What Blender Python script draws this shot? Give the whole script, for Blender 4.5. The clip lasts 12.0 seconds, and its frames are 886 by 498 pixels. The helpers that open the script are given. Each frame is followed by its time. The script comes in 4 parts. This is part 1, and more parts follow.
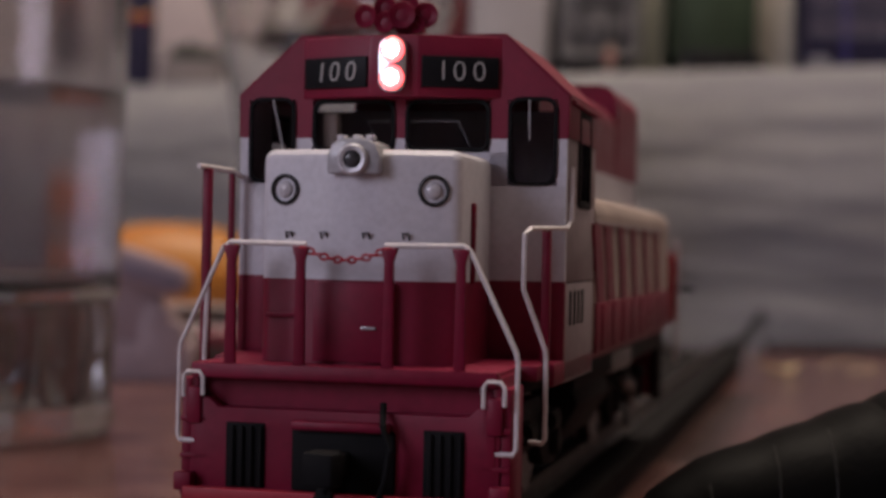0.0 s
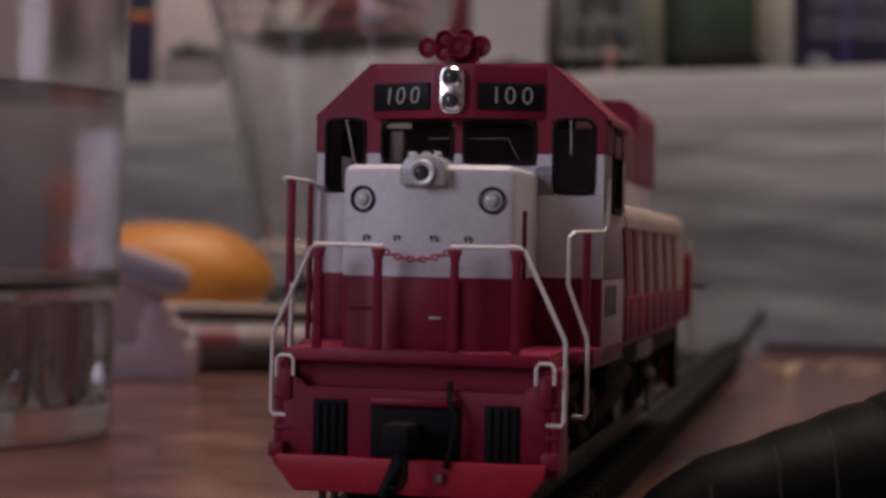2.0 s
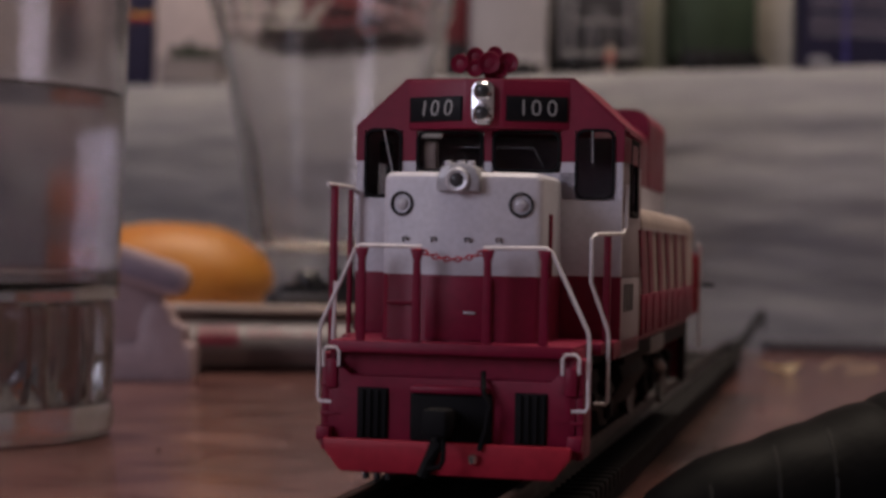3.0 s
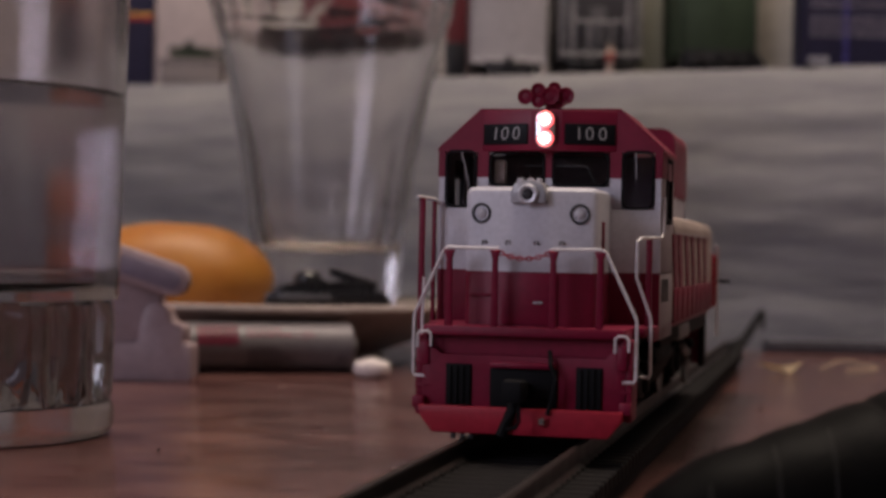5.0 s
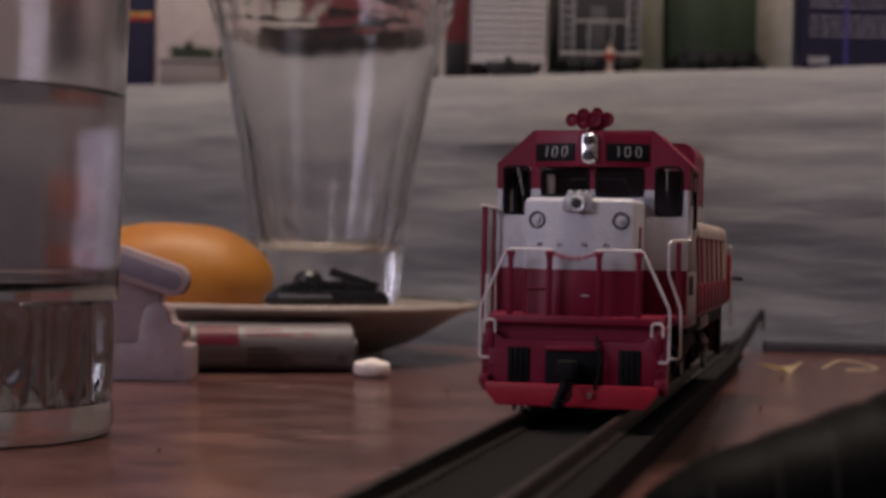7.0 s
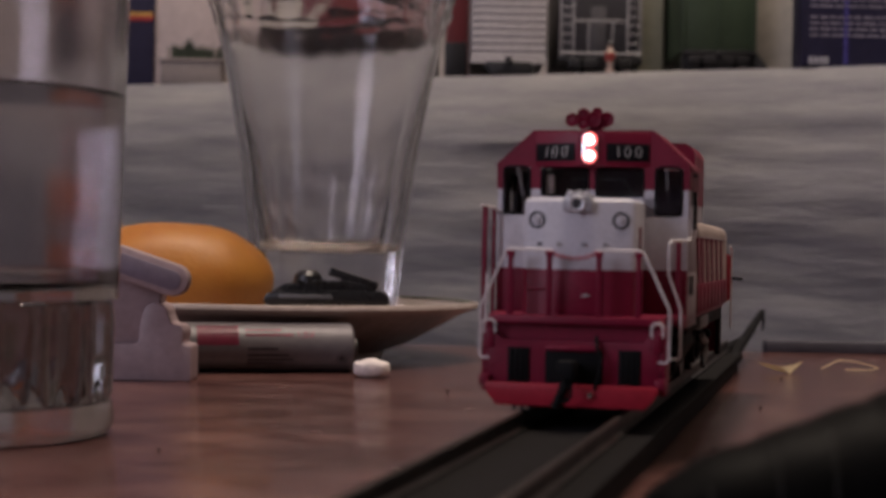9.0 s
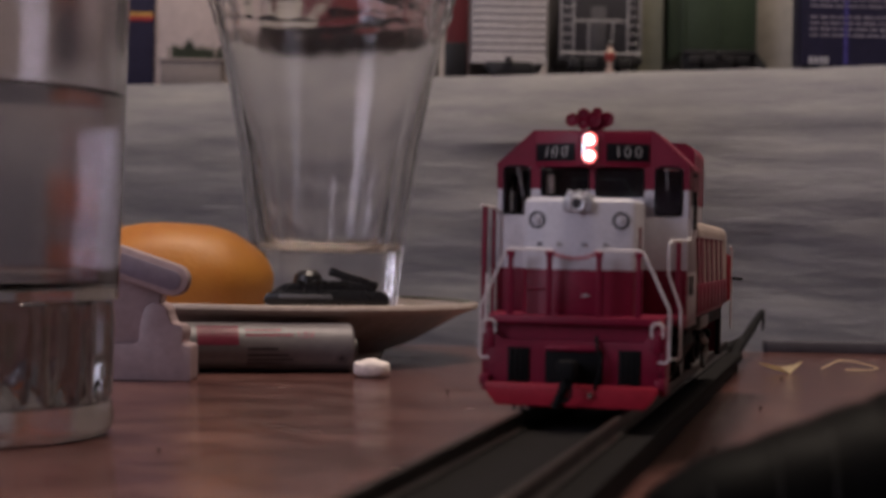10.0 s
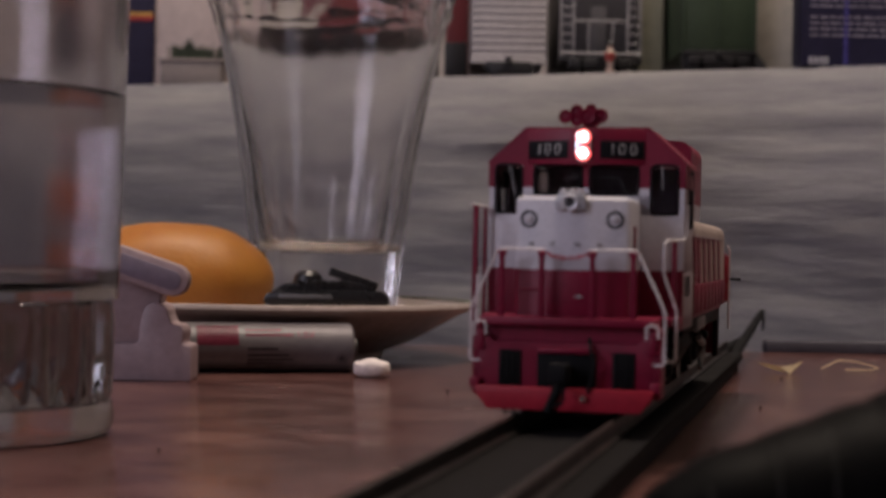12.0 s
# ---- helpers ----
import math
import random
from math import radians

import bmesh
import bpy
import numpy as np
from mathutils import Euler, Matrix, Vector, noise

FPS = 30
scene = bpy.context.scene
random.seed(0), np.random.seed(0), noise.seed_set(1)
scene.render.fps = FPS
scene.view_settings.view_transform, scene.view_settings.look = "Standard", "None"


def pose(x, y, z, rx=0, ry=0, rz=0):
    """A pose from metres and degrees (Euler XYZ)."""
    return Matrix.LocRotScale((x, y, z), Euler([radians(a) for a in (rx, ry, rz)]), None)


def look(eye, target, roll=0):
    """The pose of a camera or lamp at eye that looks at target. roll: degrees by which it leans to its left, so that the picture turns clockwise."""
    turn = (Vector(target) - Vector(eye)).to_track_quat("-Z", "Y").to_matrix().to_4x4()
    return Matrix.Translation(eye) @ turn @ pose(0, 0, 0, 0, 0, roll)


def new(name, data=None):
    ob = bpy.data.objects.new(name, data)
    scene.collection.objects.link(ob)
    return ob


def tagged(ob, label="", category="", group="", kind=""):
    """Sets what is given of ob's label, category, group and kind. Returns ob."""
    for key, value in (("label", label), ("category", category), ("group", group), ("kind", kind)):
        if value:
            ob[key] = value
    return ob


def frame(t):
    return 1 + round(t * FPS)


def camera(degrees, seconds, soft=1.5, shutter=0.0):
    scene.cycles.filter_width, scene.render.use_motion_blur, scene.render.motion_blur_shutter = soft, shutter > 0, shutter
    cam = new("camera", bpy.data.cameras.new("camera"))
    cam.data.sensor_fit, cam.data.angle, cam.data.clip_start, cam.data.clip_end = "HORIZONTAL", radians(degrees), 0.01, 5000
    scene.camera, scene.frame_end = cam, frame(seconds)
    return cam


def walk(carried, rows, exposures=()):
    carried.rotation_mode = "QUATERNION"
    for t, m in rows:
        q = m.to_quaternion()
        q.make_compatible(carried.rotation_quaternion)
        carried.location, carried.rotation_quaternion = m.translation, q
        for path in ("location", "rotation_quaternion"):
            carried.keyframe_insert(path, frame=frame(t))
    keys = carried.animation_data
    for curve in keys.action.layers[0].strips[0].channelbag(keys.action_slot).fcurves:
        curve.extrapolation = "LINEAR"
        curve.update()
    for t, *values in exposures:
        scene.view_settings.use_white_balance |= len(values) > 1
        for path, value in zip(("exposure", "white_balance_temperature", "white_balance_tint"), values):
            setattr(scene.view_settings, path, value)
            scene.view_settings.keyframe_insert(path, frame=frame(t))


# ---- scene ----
# ---------------------------------------------------------------- camera
EYE = (0.0, 0.0, 0.0371)
cam = camera(29.36, 12.0, soft=3.2)
cam.data.dof.use_dof = True
cam.data.dof.aperture_fstop = 27.0
STILL = look(EYE, (0.0, 1.0, 0.0371), 1.11)
walk(cam, [(0.0, STILL), (12.0, STILL)], exposures=[(0.0, 0.18), (1.5, 0.13), (3.0, 0.06), (6.0, 0.02), (9.0, 0.0), (12.0, 0.0)])

# ---------------------------------------------------------------- world and lights
world = bpy.data.worlds.new("room_air")
scene.world = world
world.use_nodes = True
wbg = world.node_tree.nodes["Background"]
wbg.inputs["Color"].default_value = (0.62, 0.66, 0.80, 1)
wbg.inputs["Strength"].default_value = 0.02


def area_lamp(name, eye, target, sx, sy, power, colour):
    data = bpy.data.lights.new(name, "AREA")
    data.shape, data.size, data.size_y = "RECTANGLE", sx, sy
    data.energy, data.color = power, colour
    ob = new(name, data)
    ob.matrix_world = look(eye, target)
    return ob


# dull daylight through the wide window in the side wall, and the wide ceiling light over the table
area_lamp("window_daylight", (-1.58, -1.10, 0.75), (-0.05, 0.3, 0.06), 0.9, 1.0, 14.5, (0.86, 0.81, 1.0))
area_lamp("ceiling_lamp_light", (0.16, 0.54, 1.58), (0.16, 0.74, 0.08), 0.8, 0.8, 33.0, (1.0, 0.825, 0.69))

# ---------------------------------------------------------------- materials


class Nodes:
    """A small writer of node materials."""

    def __init__(self, name):
        self.m = bpy.data.materials.new(name)
        self.m.use_nodes = True
        self.t = self.m.node_tree
        self.b = self.t.nodes["Principled BSDF"]
        self.co = self.t.nodes.new("ShaderNodeTexCoord").outputs["Object"]

    def noise(self, scale, detail=4.0, stretch=None, rough=0.6):
        n = self.t.nodes.new("ShaderNodeTexNoise")
        n.inputs["Scale"].default_value, n.inputs["Detail"].default_value = scale, detail
        n.inputs["Roughness"].default_value = rough
        co = self.co
        if stretch:
            mp = self.t.nodes.new("ShaderNodeMapping")
            mp.inputs["Scale"].default_value = stretch
            self.t.links.new(co, mp.inputs["Vector"])
            co = mp.outputs["Vector"]
        self.t.links.new(co, n.inputs["Vector"])
        return n.outputs["Fac"]

    def ramp(self, fac, *stops):
        r = self.t.nodes.new("ShaderNodeValToRGB")
        el = r.color_ramp.elements
        while len(el) < len(stops):
            el.new(0.5)
        for e, (p, c) in zip(el, stops):
            e.position, e.color = p, (*c, 1)
        self.t.links.new(fac, r.inputs["Fac"])
        return r.outputs["Color"]

    def mix(self, fac, a, b, kind="MIX"):
        n = self.t.nodes.new("ShaderNodeMix")
        n.data_type, n.blend_type = "RGBA", kind
        for key, v in ((0, fac), (6, a), (7, b)):
            if isinstance(v, (int, float)):
                n.inputs[key].default_value = v
            elif isinstance(v, tuple):
                n.inputs[key].default_value = (*v, 1)
            else:
                self.t.links.new(v, n.inputs[key])
        return n.outputs[2]

    def math(self, op, a, b):
        n = self.t.nodes.new("ShaderNodeMath")
        n.operation = op
        for i, v in enumerate((a, b)):
            if isinstance(v, (int, float)):
                n.inputs[i].default_value = v
            else:
                self.t.links.new(v, n.inputs[i])
        return n.outputs[0]

    def axis(self, k):
        n = self.t.nodes.new("ShaderNodeSeparateXYZ")
        self.t.links.new(self.co, n.inputs[0])
        return n.outputs[k]

    def step(self, v, a, b):
        """0 below a, 1 above b, smooth between."""
        n = self.t.nodes.new("ShaderNodeMapRange")
        n.interpolation_type = "SMOOTHSTEP"
        n.inputs["From Min"].default_value, n.inputs["From Max"].default_value = a, b
        self.t.links.new(v, n.inputs["Value"])
        return n.outputs["Result"]

    def put(self, key, v):
        if isinstance(v, (int, float)):
            self.b.inputs[key].default_value = v
        elif isinstance(v, tuple):
            self.b.inputs[key].default_value = (*v, 1)
        else:
            self.t.links.new(v, self.b.inputs[key])

    def bump(self, height, strength, dist):
        n = self.t.nodes.new("ShaderNodeBump")
        n.inputs["Strength"].default_value, n.inputs["Distance"].default_value = strength, dist
        self.t.links.new(height, n.inputs["Height"])
        self.t.links.new(n.outputs["Normal"], self.b.inputs["Normal"])


def plain(name, colour, rough=0.5, metal=0.0, var=0.25, scale=400.0, bump=0.15, dist=0.0001, ior=1.45, spec=0.5):
    """A worn single-colour surface: broad and fine variation, speckled gloss, fine relief."""
    k = Nodes(name)
    dark = tuple(c * (1 - var) for c in colour)
    light = tuple(min(1, c * (1 + var * 0.6)) for c in colour)
    base = k.ramp(k.noise(scale * 0.12, 3), (0.3, dark), (0.7, light))
    fine = k.ramp(k.noise(scale * 2.5, 5), (0.35, (0.82, 0.82, 0.82)), (0.65, (1, 1, 1)))
    k.put("Base Color", k.mix(1.0, base, fine, "MULTIPLY"))
    k.put("Roughness", k.math("MULTIPLY_ADD", k.noise(scale * 0.5, 4), 0.25))
    k.t.nodes[-1].inputs[2].default_value = max(0.03, rough - 0.12)
    k.put("Metallic", metal)
    k.put("Specular IOR Level", spec)
    k.put("IOR", ior)
    if bump:
        k.bump(k.noise(scale * 3, 4), bump, dist)
    return k.m


RED, WHITE = (0.192, 0.008, 0.034), (0.61, 0.60, 0.66)


def livery():
    """Red engine paint with a white band between the headlight housing and the walkway."""
    k = Nodes("engine_paint_two_tone")
    z = k.axis(2)
    band = k.math("MULTIPLY", k.math("GREATER_THAN", z, 0.0252), k.math("LESS_THAN", z, 0.0401))
    wear = k.ramp(k.noise(60, 4), (0.3, (0.80, 0.80, 0.80)), (0.7, (1.0, 1.0, 1.0)))
    fine = k.ramp(k.noise(1400, 4), (0.3, (0.88, 0.88, 0.88)), (0.6, (1.0, 1.0, 1.0)))
    paint = k.mix(band, RED, WHITE)
    k.put("Base Color", k.mix(1.0, k.mix(1.0, paint, wear, "MULTIPLY"), fine, "MULTIPLY"))
    k.put("Roughness", k.math("MULTIPLY_ADD", k.noise(250, 4), 0.25))
    k.t.nodes[-1].inputs[2].default_value = 0.30
    k.put("Specular IOR Level", 0.3)
    k.bump(k.noise(1800, 3), 0.08, 0.0001)
    return k.m


def table_wood():
    """Varnished red-brown table top, blotched and scuffed."""
    k = Nodes("varnished_table_wood")
    big = k.ramp(k.noise(22, 6, (0.7, 1.3, 1)), (0.30, (0.078, 0.035, 0.034)), (0.50, (0.130, 0.062, 0.058)), (0.70, (0.190, 0.098, 0.088)))
    patch = k.ramp(k.noise(75, 7, (0.8, 1.2, 1)), (0.34, (0.52, 0.43, 0.42)), (0.46, (0.86, 0.82, 0.82)), (0.56, (1, 1, 1)), (0.70, (1.0, 0.86, 0.74)))
    grain = k.ramp(k.noise(190, 6, (0.45, 1.0, 1)), (0.3, (0.80, 0.78, 0.76)), (0.7, (1.0, 1.0, 1.0)))
    # shade beside the track, painted into the wood colour with a ragged edge
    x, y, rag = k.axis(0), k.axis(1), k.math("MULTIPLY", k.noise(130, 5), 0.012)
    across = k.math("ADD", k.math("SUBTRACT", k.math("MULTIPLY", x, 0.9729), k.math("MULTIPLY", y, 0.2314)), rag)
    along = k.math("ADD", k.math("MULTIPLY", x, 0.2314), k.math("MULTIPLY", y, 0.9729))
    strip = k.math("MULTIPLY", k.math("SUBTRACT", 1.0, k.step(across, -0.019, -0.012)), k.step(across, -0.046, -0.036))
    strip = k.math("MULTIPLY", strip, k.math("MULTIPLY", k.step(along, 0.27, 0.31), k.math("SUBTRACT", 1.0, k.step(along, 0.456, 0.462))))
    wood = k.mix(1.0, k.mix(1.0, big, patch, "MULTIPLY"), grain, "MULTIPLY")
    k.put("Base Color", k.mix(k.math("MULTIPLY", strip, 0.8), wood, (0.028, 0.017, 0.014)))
    k.put("Roughness", k.math("MULTIPLY_ADD", k.noise(55, 5), 0.30))
    k.t.nodes[-1].inputs[2].default_value = 0.07
    k.bump(k.noise(220, 5), 0.12, 0.0006)
    return k.m


def cloth():
    """Pale grey shelf cloth; long streaks and crease shade are painted into its colour."""
    k = Nodes("pale_grey_cloth")
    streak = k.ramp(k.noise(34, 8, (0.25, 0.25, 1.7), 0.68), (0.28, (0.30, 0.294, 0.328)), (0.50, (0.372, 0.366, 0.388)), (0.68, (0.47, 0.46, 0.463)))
    weave = k.ramp(k.noise(900, 3), (0.3, (0.90, 0.90, 0.90)), (0.7, (1, 1, 1)))
    crease_shade = k.ramp(k.noise(120, 8, (0.22, 0.22, 1.7), 0.7), (0.38, (0.86, 0.86, 0.885)), (0.54, (1, 1, 1)))
    k.put("Base Color", k.mix(1.0, k.mix(1.0, streak, crease_shade, "MULTIPLY"), weave, "MULTIPLY"))
    k.put("Roughness", 0.9)
    k.bump(k.noise(110, 7, (0.25, 0.25, 1.6)), 0.35, 0.004)
    return k.m


def glass(name, tint=(1, 1, 1), rough=0.0, ior=1.5, spec=0.5):
    k = Nodes(name)
    k.put("Specular IOR Level", spec)
    k.put("Base Color", tint)
    k.put("Roughness", rough)
    k.put("IOR", ior)
    k.put("Transmission Weight", 1.0)
    return k.m


def glow(name, colour, strength):
    k = Nodes(name)
    k.put("Base Color", (0.8, 0.6, 0.5))
    k.put("Emission Color", colour)
    k.put("Emission Strength", strength)
    return k.m


def citrus():
    k = Nodes("orange_yellow_rind")
    k.put("Base Color", k.ramp(k.noise(45, 4), (0.3, (0.35, 0.118, 0.015)), (0.7, (0.44, 0.180, 0.023))))
    k.put("Roughness", 0.5)
    k.put("Subsurface Weight", 0.1)
    k.b.inputs["Subsurface Radius"].default_value = (0.004, 0.002, 0.0008)
    pores = k.t.nodes.new("ShaderNodeTexVoronoi")
    pores.inputs["Scale"].default_value = 700
    k.t.links.new(k.co, pores.inputs["Vector"])
    k.bump(pores.outputs["Distance"], 0.25, 0.0004)
    return k.m


M_LIVERY = livery()
M_RED = plain("red_moulded_plastic", RED, 0.45, scale=300, spec=0.25)
M_BRIGHT_RED = plain("bright_red_plough_paint", (0.37, 0.020, 0.040), 0.45, scale=300, spec=0.25)
M_WHITE = plain("white_engine_paint", WHITE, 0.4, var=0.12, scale=300)
# darker copy of the white: side shade and red bounce put into the colour
M_PINK = plain("shaded_white_cab_paint", (0.285, 0.228, 0.243), 0.5, var=0.2, scale=300)
M_RAILWHITE = plain("white_handrail_plastic", (0.72, 0.68, 0.69), 0.4, var=0.1, scale=500)
M_BLACK = plain("black_moulded_plastic", (0.014, 0.014, 0.016), 0.45, scale=500)
M_DARK = plain("dark_running_gear", (0.009, 0.0085, 0.009), 0.7, scale=700, bump=0.4, spec=0.12)
M_STEEL = plain("worn_wheel_steel", (0.08, 0.076, 0.076), 0.45, 1.0, scale=600)
M_CHROME = plain("bright_lamp_bezel", (0.70, 0.70, 0.74), 0.22, 1.0, var=0.1, scale=600, bump=0)
M_LENS = plain("dull_lamp_lens", (0.42, 0.42, 0.45), 0.12, var=0.3, scale=900, bump=0)
M_PANE = glass("cab_window_pane", (0.72, 0.72, 0.75), 0.02, 1.12)
M_BOARD = plain("black_number_board", (0.008, 0.008, 0.010), 0.5, scale=500, bump=0, spec=0.15)
M_NUMERAL = plain("pale_numeral_paint", (0.42, 0.42, 0.41), 0.6, var=0.1, scale=900, bump=0)
M_GLOW = glow("headlight_glow", (1.0, 0.62, 0.58), 14.0)
# red emission that imitates the halo round the lit headlight
M_GLOWRIM = glow("headlight_halo_rim_glow", (1.0, 0.07, 0.085), 3.2)
M_STEELPAINT = plain("pale_grey_tank_paint", (0.20, 0.195, 0.19), 0.5, var=0.25, scale=500)
M_POST = plain("beige_cab_post", (0.50, 0.41, 0.36), 0.6)
M_SEAT = plain("beige_cab_plastic", (0.38, 0.30, 0.27), 0.6)
M_TABLE = table_wood()
M_CLOTH = cloth()
M_GLASS = glass("clear_drinking_glass", (0.985, 0.98, 0.985), 0.09, 1.40, 0.22)
M_DULLGLASS = glass("hazy_drinking_glass", (0.78, 0.755, 0.77), 0.09)
M_FROST = glass("hazy_glass_foot", (0.86, 0.83, 0.84), 0.14)
# dark tint puts the dark refractions of a clear base into its colour
M_BASEGLASS = glass("refraction_dark_glass_base", (0.36, 0.365, 0.37), 0.0)
M_RIND = citrus()
M_ROADBED = plain("black_roadbed_plastic", (0.0135, 0.0125, 0.0130), 0.8, var=0.35, scale=400, bump=0.4, dist=0.0003, spec=0.10)
M_RAIL = plain("dull_rail_metal", (0.055, 0.049, 0.047), 0.5, 1.0, var=0.35, scale=400)
M_CHINA = plain("cream_glazed_china", (0.40, 0.335, 0.31), 0.22, var=0.12, scale=120, bump=0.03)
M_OLIVE = plain("dull_green_glaze_line", (0.06, 0.075, 0.04), 0.3, scale=200, bump=0)
M_CLAMP = plain("pale_pink_white_plastic", (0.34, 0.255, 0.27), 0.45, var=0.1, scale=150)
M_CLAMPGREY = plain("lilac_grey_plastic_inset", (0.20, 0.165, 0.215), 0.5, var=0.1, scale=150)
M_FOIL = plain("silver_battery_sleeve", (0.145, 0.130, 0.140), 0.45, 0.2, var=0.1, scale=150, bump=0.04)
M_MAGENTA = plain("crimson_label_print", (0.27, 0.035, 0.075), 0.4, var=0.15, scale=200, bump=0)
M_INK = plain("dark_label_ink", (0.05, 0.04, 0.05), 0.5, scale=400, bump=0)
M_SUGAR = plain("white_sugar_coat", (0.78, 0.70, 0.68), 0.5, var=0.08, scale=200)
M_LEATHER = plain("black_ribbed_cloth", (0.0018, 0.0018, 0.0020), 0.55, scale=300, bump=0.3, dist=0.0003, spec=0.06)
M_SCRAP = plain("clear_yellowed_wrap", (0.80, 0.68, 0.46), 0.12, var=0.2, scale=200, bump=0.3)
M_WALL = plain("warm_grey_wall_plaster", (0.42, 0.38, 0.37), 0.9, var=0.08, scale=20, bump=0.2, dist=0.001)
M_CEIL = plain("off_white_ceiling_paint", (0.70, 0.68, 0.66), 0.9, var=0.05, scale=20)
M_FLOOR = plain("brown_carpet", (0.10, 0.075, 0.065), 0.95, var=0.3, scale=80, bump=0.6, dist=0.003)

# ---------------------------------------------------------------- materials of the small things
M_GLOSSBLACK = plain("glossy_black_plastic", (0.012, 0.012, 0.014), 0.28, scale=400, bump=0.1)
M_CLIPGREY = plain("worn_grey_plastic", (0.12, 0.12, 0.13), 0.5, scale=400)
M_LEATHERSHINE = plain("rib_highlight_black", (0.007, 0.0068, 0.006), 0.45, scale=400, bump=0.1, spec=0.25)
M_NAVY = plain("dark_blue_printed_card", (0.034, 0.032, 0.066), 0.5, var=0.15, scale=100, bump=0.03, spec=0.2)
M_GREYMAUVE = plain("grey_mauve_card", (0.20, 0.18, 0.20), 0.7, var=0.15, scale=60, bump=0.05)
M_DULLORANGE = plain("dull_orange_print", (0.42, 0.13, 0.06), 0.6, var=0.2, scale=60, bump=0.03)
M_STRIPE_RED = plain("red_stripe_print", (0.35, 0.03, 0.03), 0.45, bump=0)
M_STRIPE_YELLOW = plain("yellow_stripe_print", (0.55, 0.30, 0.06), 0.45, bump=0)
M_CREAMCARD = plain("cream_carton_card", (0.66, 0.56, 0.53), 0.7, var=0.1, scale=60, bump=0.05)
M_GREYCARD = plain("dull_grey_carton_card", (0.58, 0.54, 0.47), 0.7, var=0.15, scale=60, bump=0.05)
M_REDCARD = plain("dark_red_carton_card", (0.16, 0.022, 0.026), 0.55, var=0.2, scale=60, bump=0.05)
M_PINKCARD = plain("dusty_pink_carton_card", (0.33, 0.20, 0.20), 0.6, var=0.3, scale=90, bump=0.05)
M_OLIVECARD = plain("olive_carton_card", (0.27, 0.265, 0.20), 0.6, var=0.2, scale=60, bump=0.05)
M_STONE = plain("stone_grey_plaster", (0.30, 0.26, 0.25), 0.8, var=0.2, scale=200, bump=0.3, dist=0.0004)
M_LEAF = plain("dark_green_tuft", (0.030, 0.045, 0.028), 0.7, var=0.4, scale=600, bump=0)
M_CARWHITE = plain("white_car_plastic", (0.45, 0.425, 0.43), 0.5, var=0.12, scale=150, bump=0.05)
M_CARGREEN = plain("dark_green_car_plastic", (0.042, 0.068, 0.036), 0.5, var=0.2, scale=150, bump=0.05)
M_COACH = plain("black_caboose_plastic", (0.040, 0.038, 0.043), 0.5, var=0.2, scale=150, bump=0.05)
M_COACHGREY = plain("slate_caboose_door", (0.085, 0.082, 0.090), 0.5, scale=150)
M_COACHLINE = plain("grey_ladder_plastic", (0.27, 0.26, 0.27), 0.5, scale=200, bump=0)


def peg_paint():
    """Banded peg: pale foot, red middle, pale upper part, dark cap."""
    k = Nodes("banded_peg_paint")
    z = k.math("MULTIPLY", k.axis(2), 66.0)
    k.put("Base Color", k.ramp(z, (0.0, (0.42, 0.32, 0.28)), (0.36, (0.36, 0.06, 0.05)), (0.62, (0.45, 0.33, 0.27)), (0.84, (0.03, 0.03, 0.03))))
    k.t.nodes[-1].color_ramp.interpolation = "CONSTANT"
    k.put("Roughness", 0.55)
    return k.m


M_FIGURE = peg_paint()
M_DIMPRINT = plain("dim_grey_print", (0.27, 0.25, 0.31), 0.6, bump=0)
M_PALEPRINT = plain("pale_grey_print", (0.42, 0.42, 0.46), 0.6, bump=0)
M_VIOLET = plain("violet_foil_strip", (0.07, 0.06, 0.26), 0.3, bump=0)
M_CLASSLENS = plain("pale_class_lamp_lens", (0.55, 0.54, 0.58), 0.2, var=0.2, scale=1500, bump=0)
M_DARKLENS = plain("dark_lamp_glass", (0.05, 0.05, 0.055), 0.15, var=0.5, scale=2500, bump=0)
M_BEZEL = plain("satin_lamp_bezel", (0.66, 0.66, 0.70), 0.4, 0.4, var=0.25, scale=1500)
M_STRIP = plain("shadow_gap_grey", (0.09, 0.086, 0.10), 0.8, scale=100, spec=0.1)
M_PITCH = plain("matt_black_plastic", (0.007, 0.007, 0.008), 0.7, scale=500, bump=0.2, spec=0.15)
M_WATER = glass("clear_water", (0.97, 0.98, 1.0), 0.0, 1.33)

# ---------------------------------------------------------------- mesh helpers (millimetres in, metres out)


def mesh_of(name, bm, material, smooth=True):
    bmesh.ops.recalc_face_normals(bm, faces=bm.faces[:])
    bmesh.ops.scale(bm, vec=(0.001, 0.001, 0.001), verts=bm.verts[:])
    me = bpy.data.meshes.new(name)
    bm.to_mesh(me)
    bm.free()
    for m in material if isinstance(material, (list, tuple)) else (material,):
        me.materials.append(m)
    if smooth:
        me.shade_smooth()
        me.set_sharp_from_angle(angle=radians(27))
    return me


def part(name, bm, material, parent=None, label="", smooth=True):
    ob = new(name, mesh_of(name, bm, material, smooth))
    if parent:
        ob.parent = parent
    return tagged(ob, label)


def thing(name, label, category, group="", kind=""):
    return tagged(new(name), label, category, group, kind)


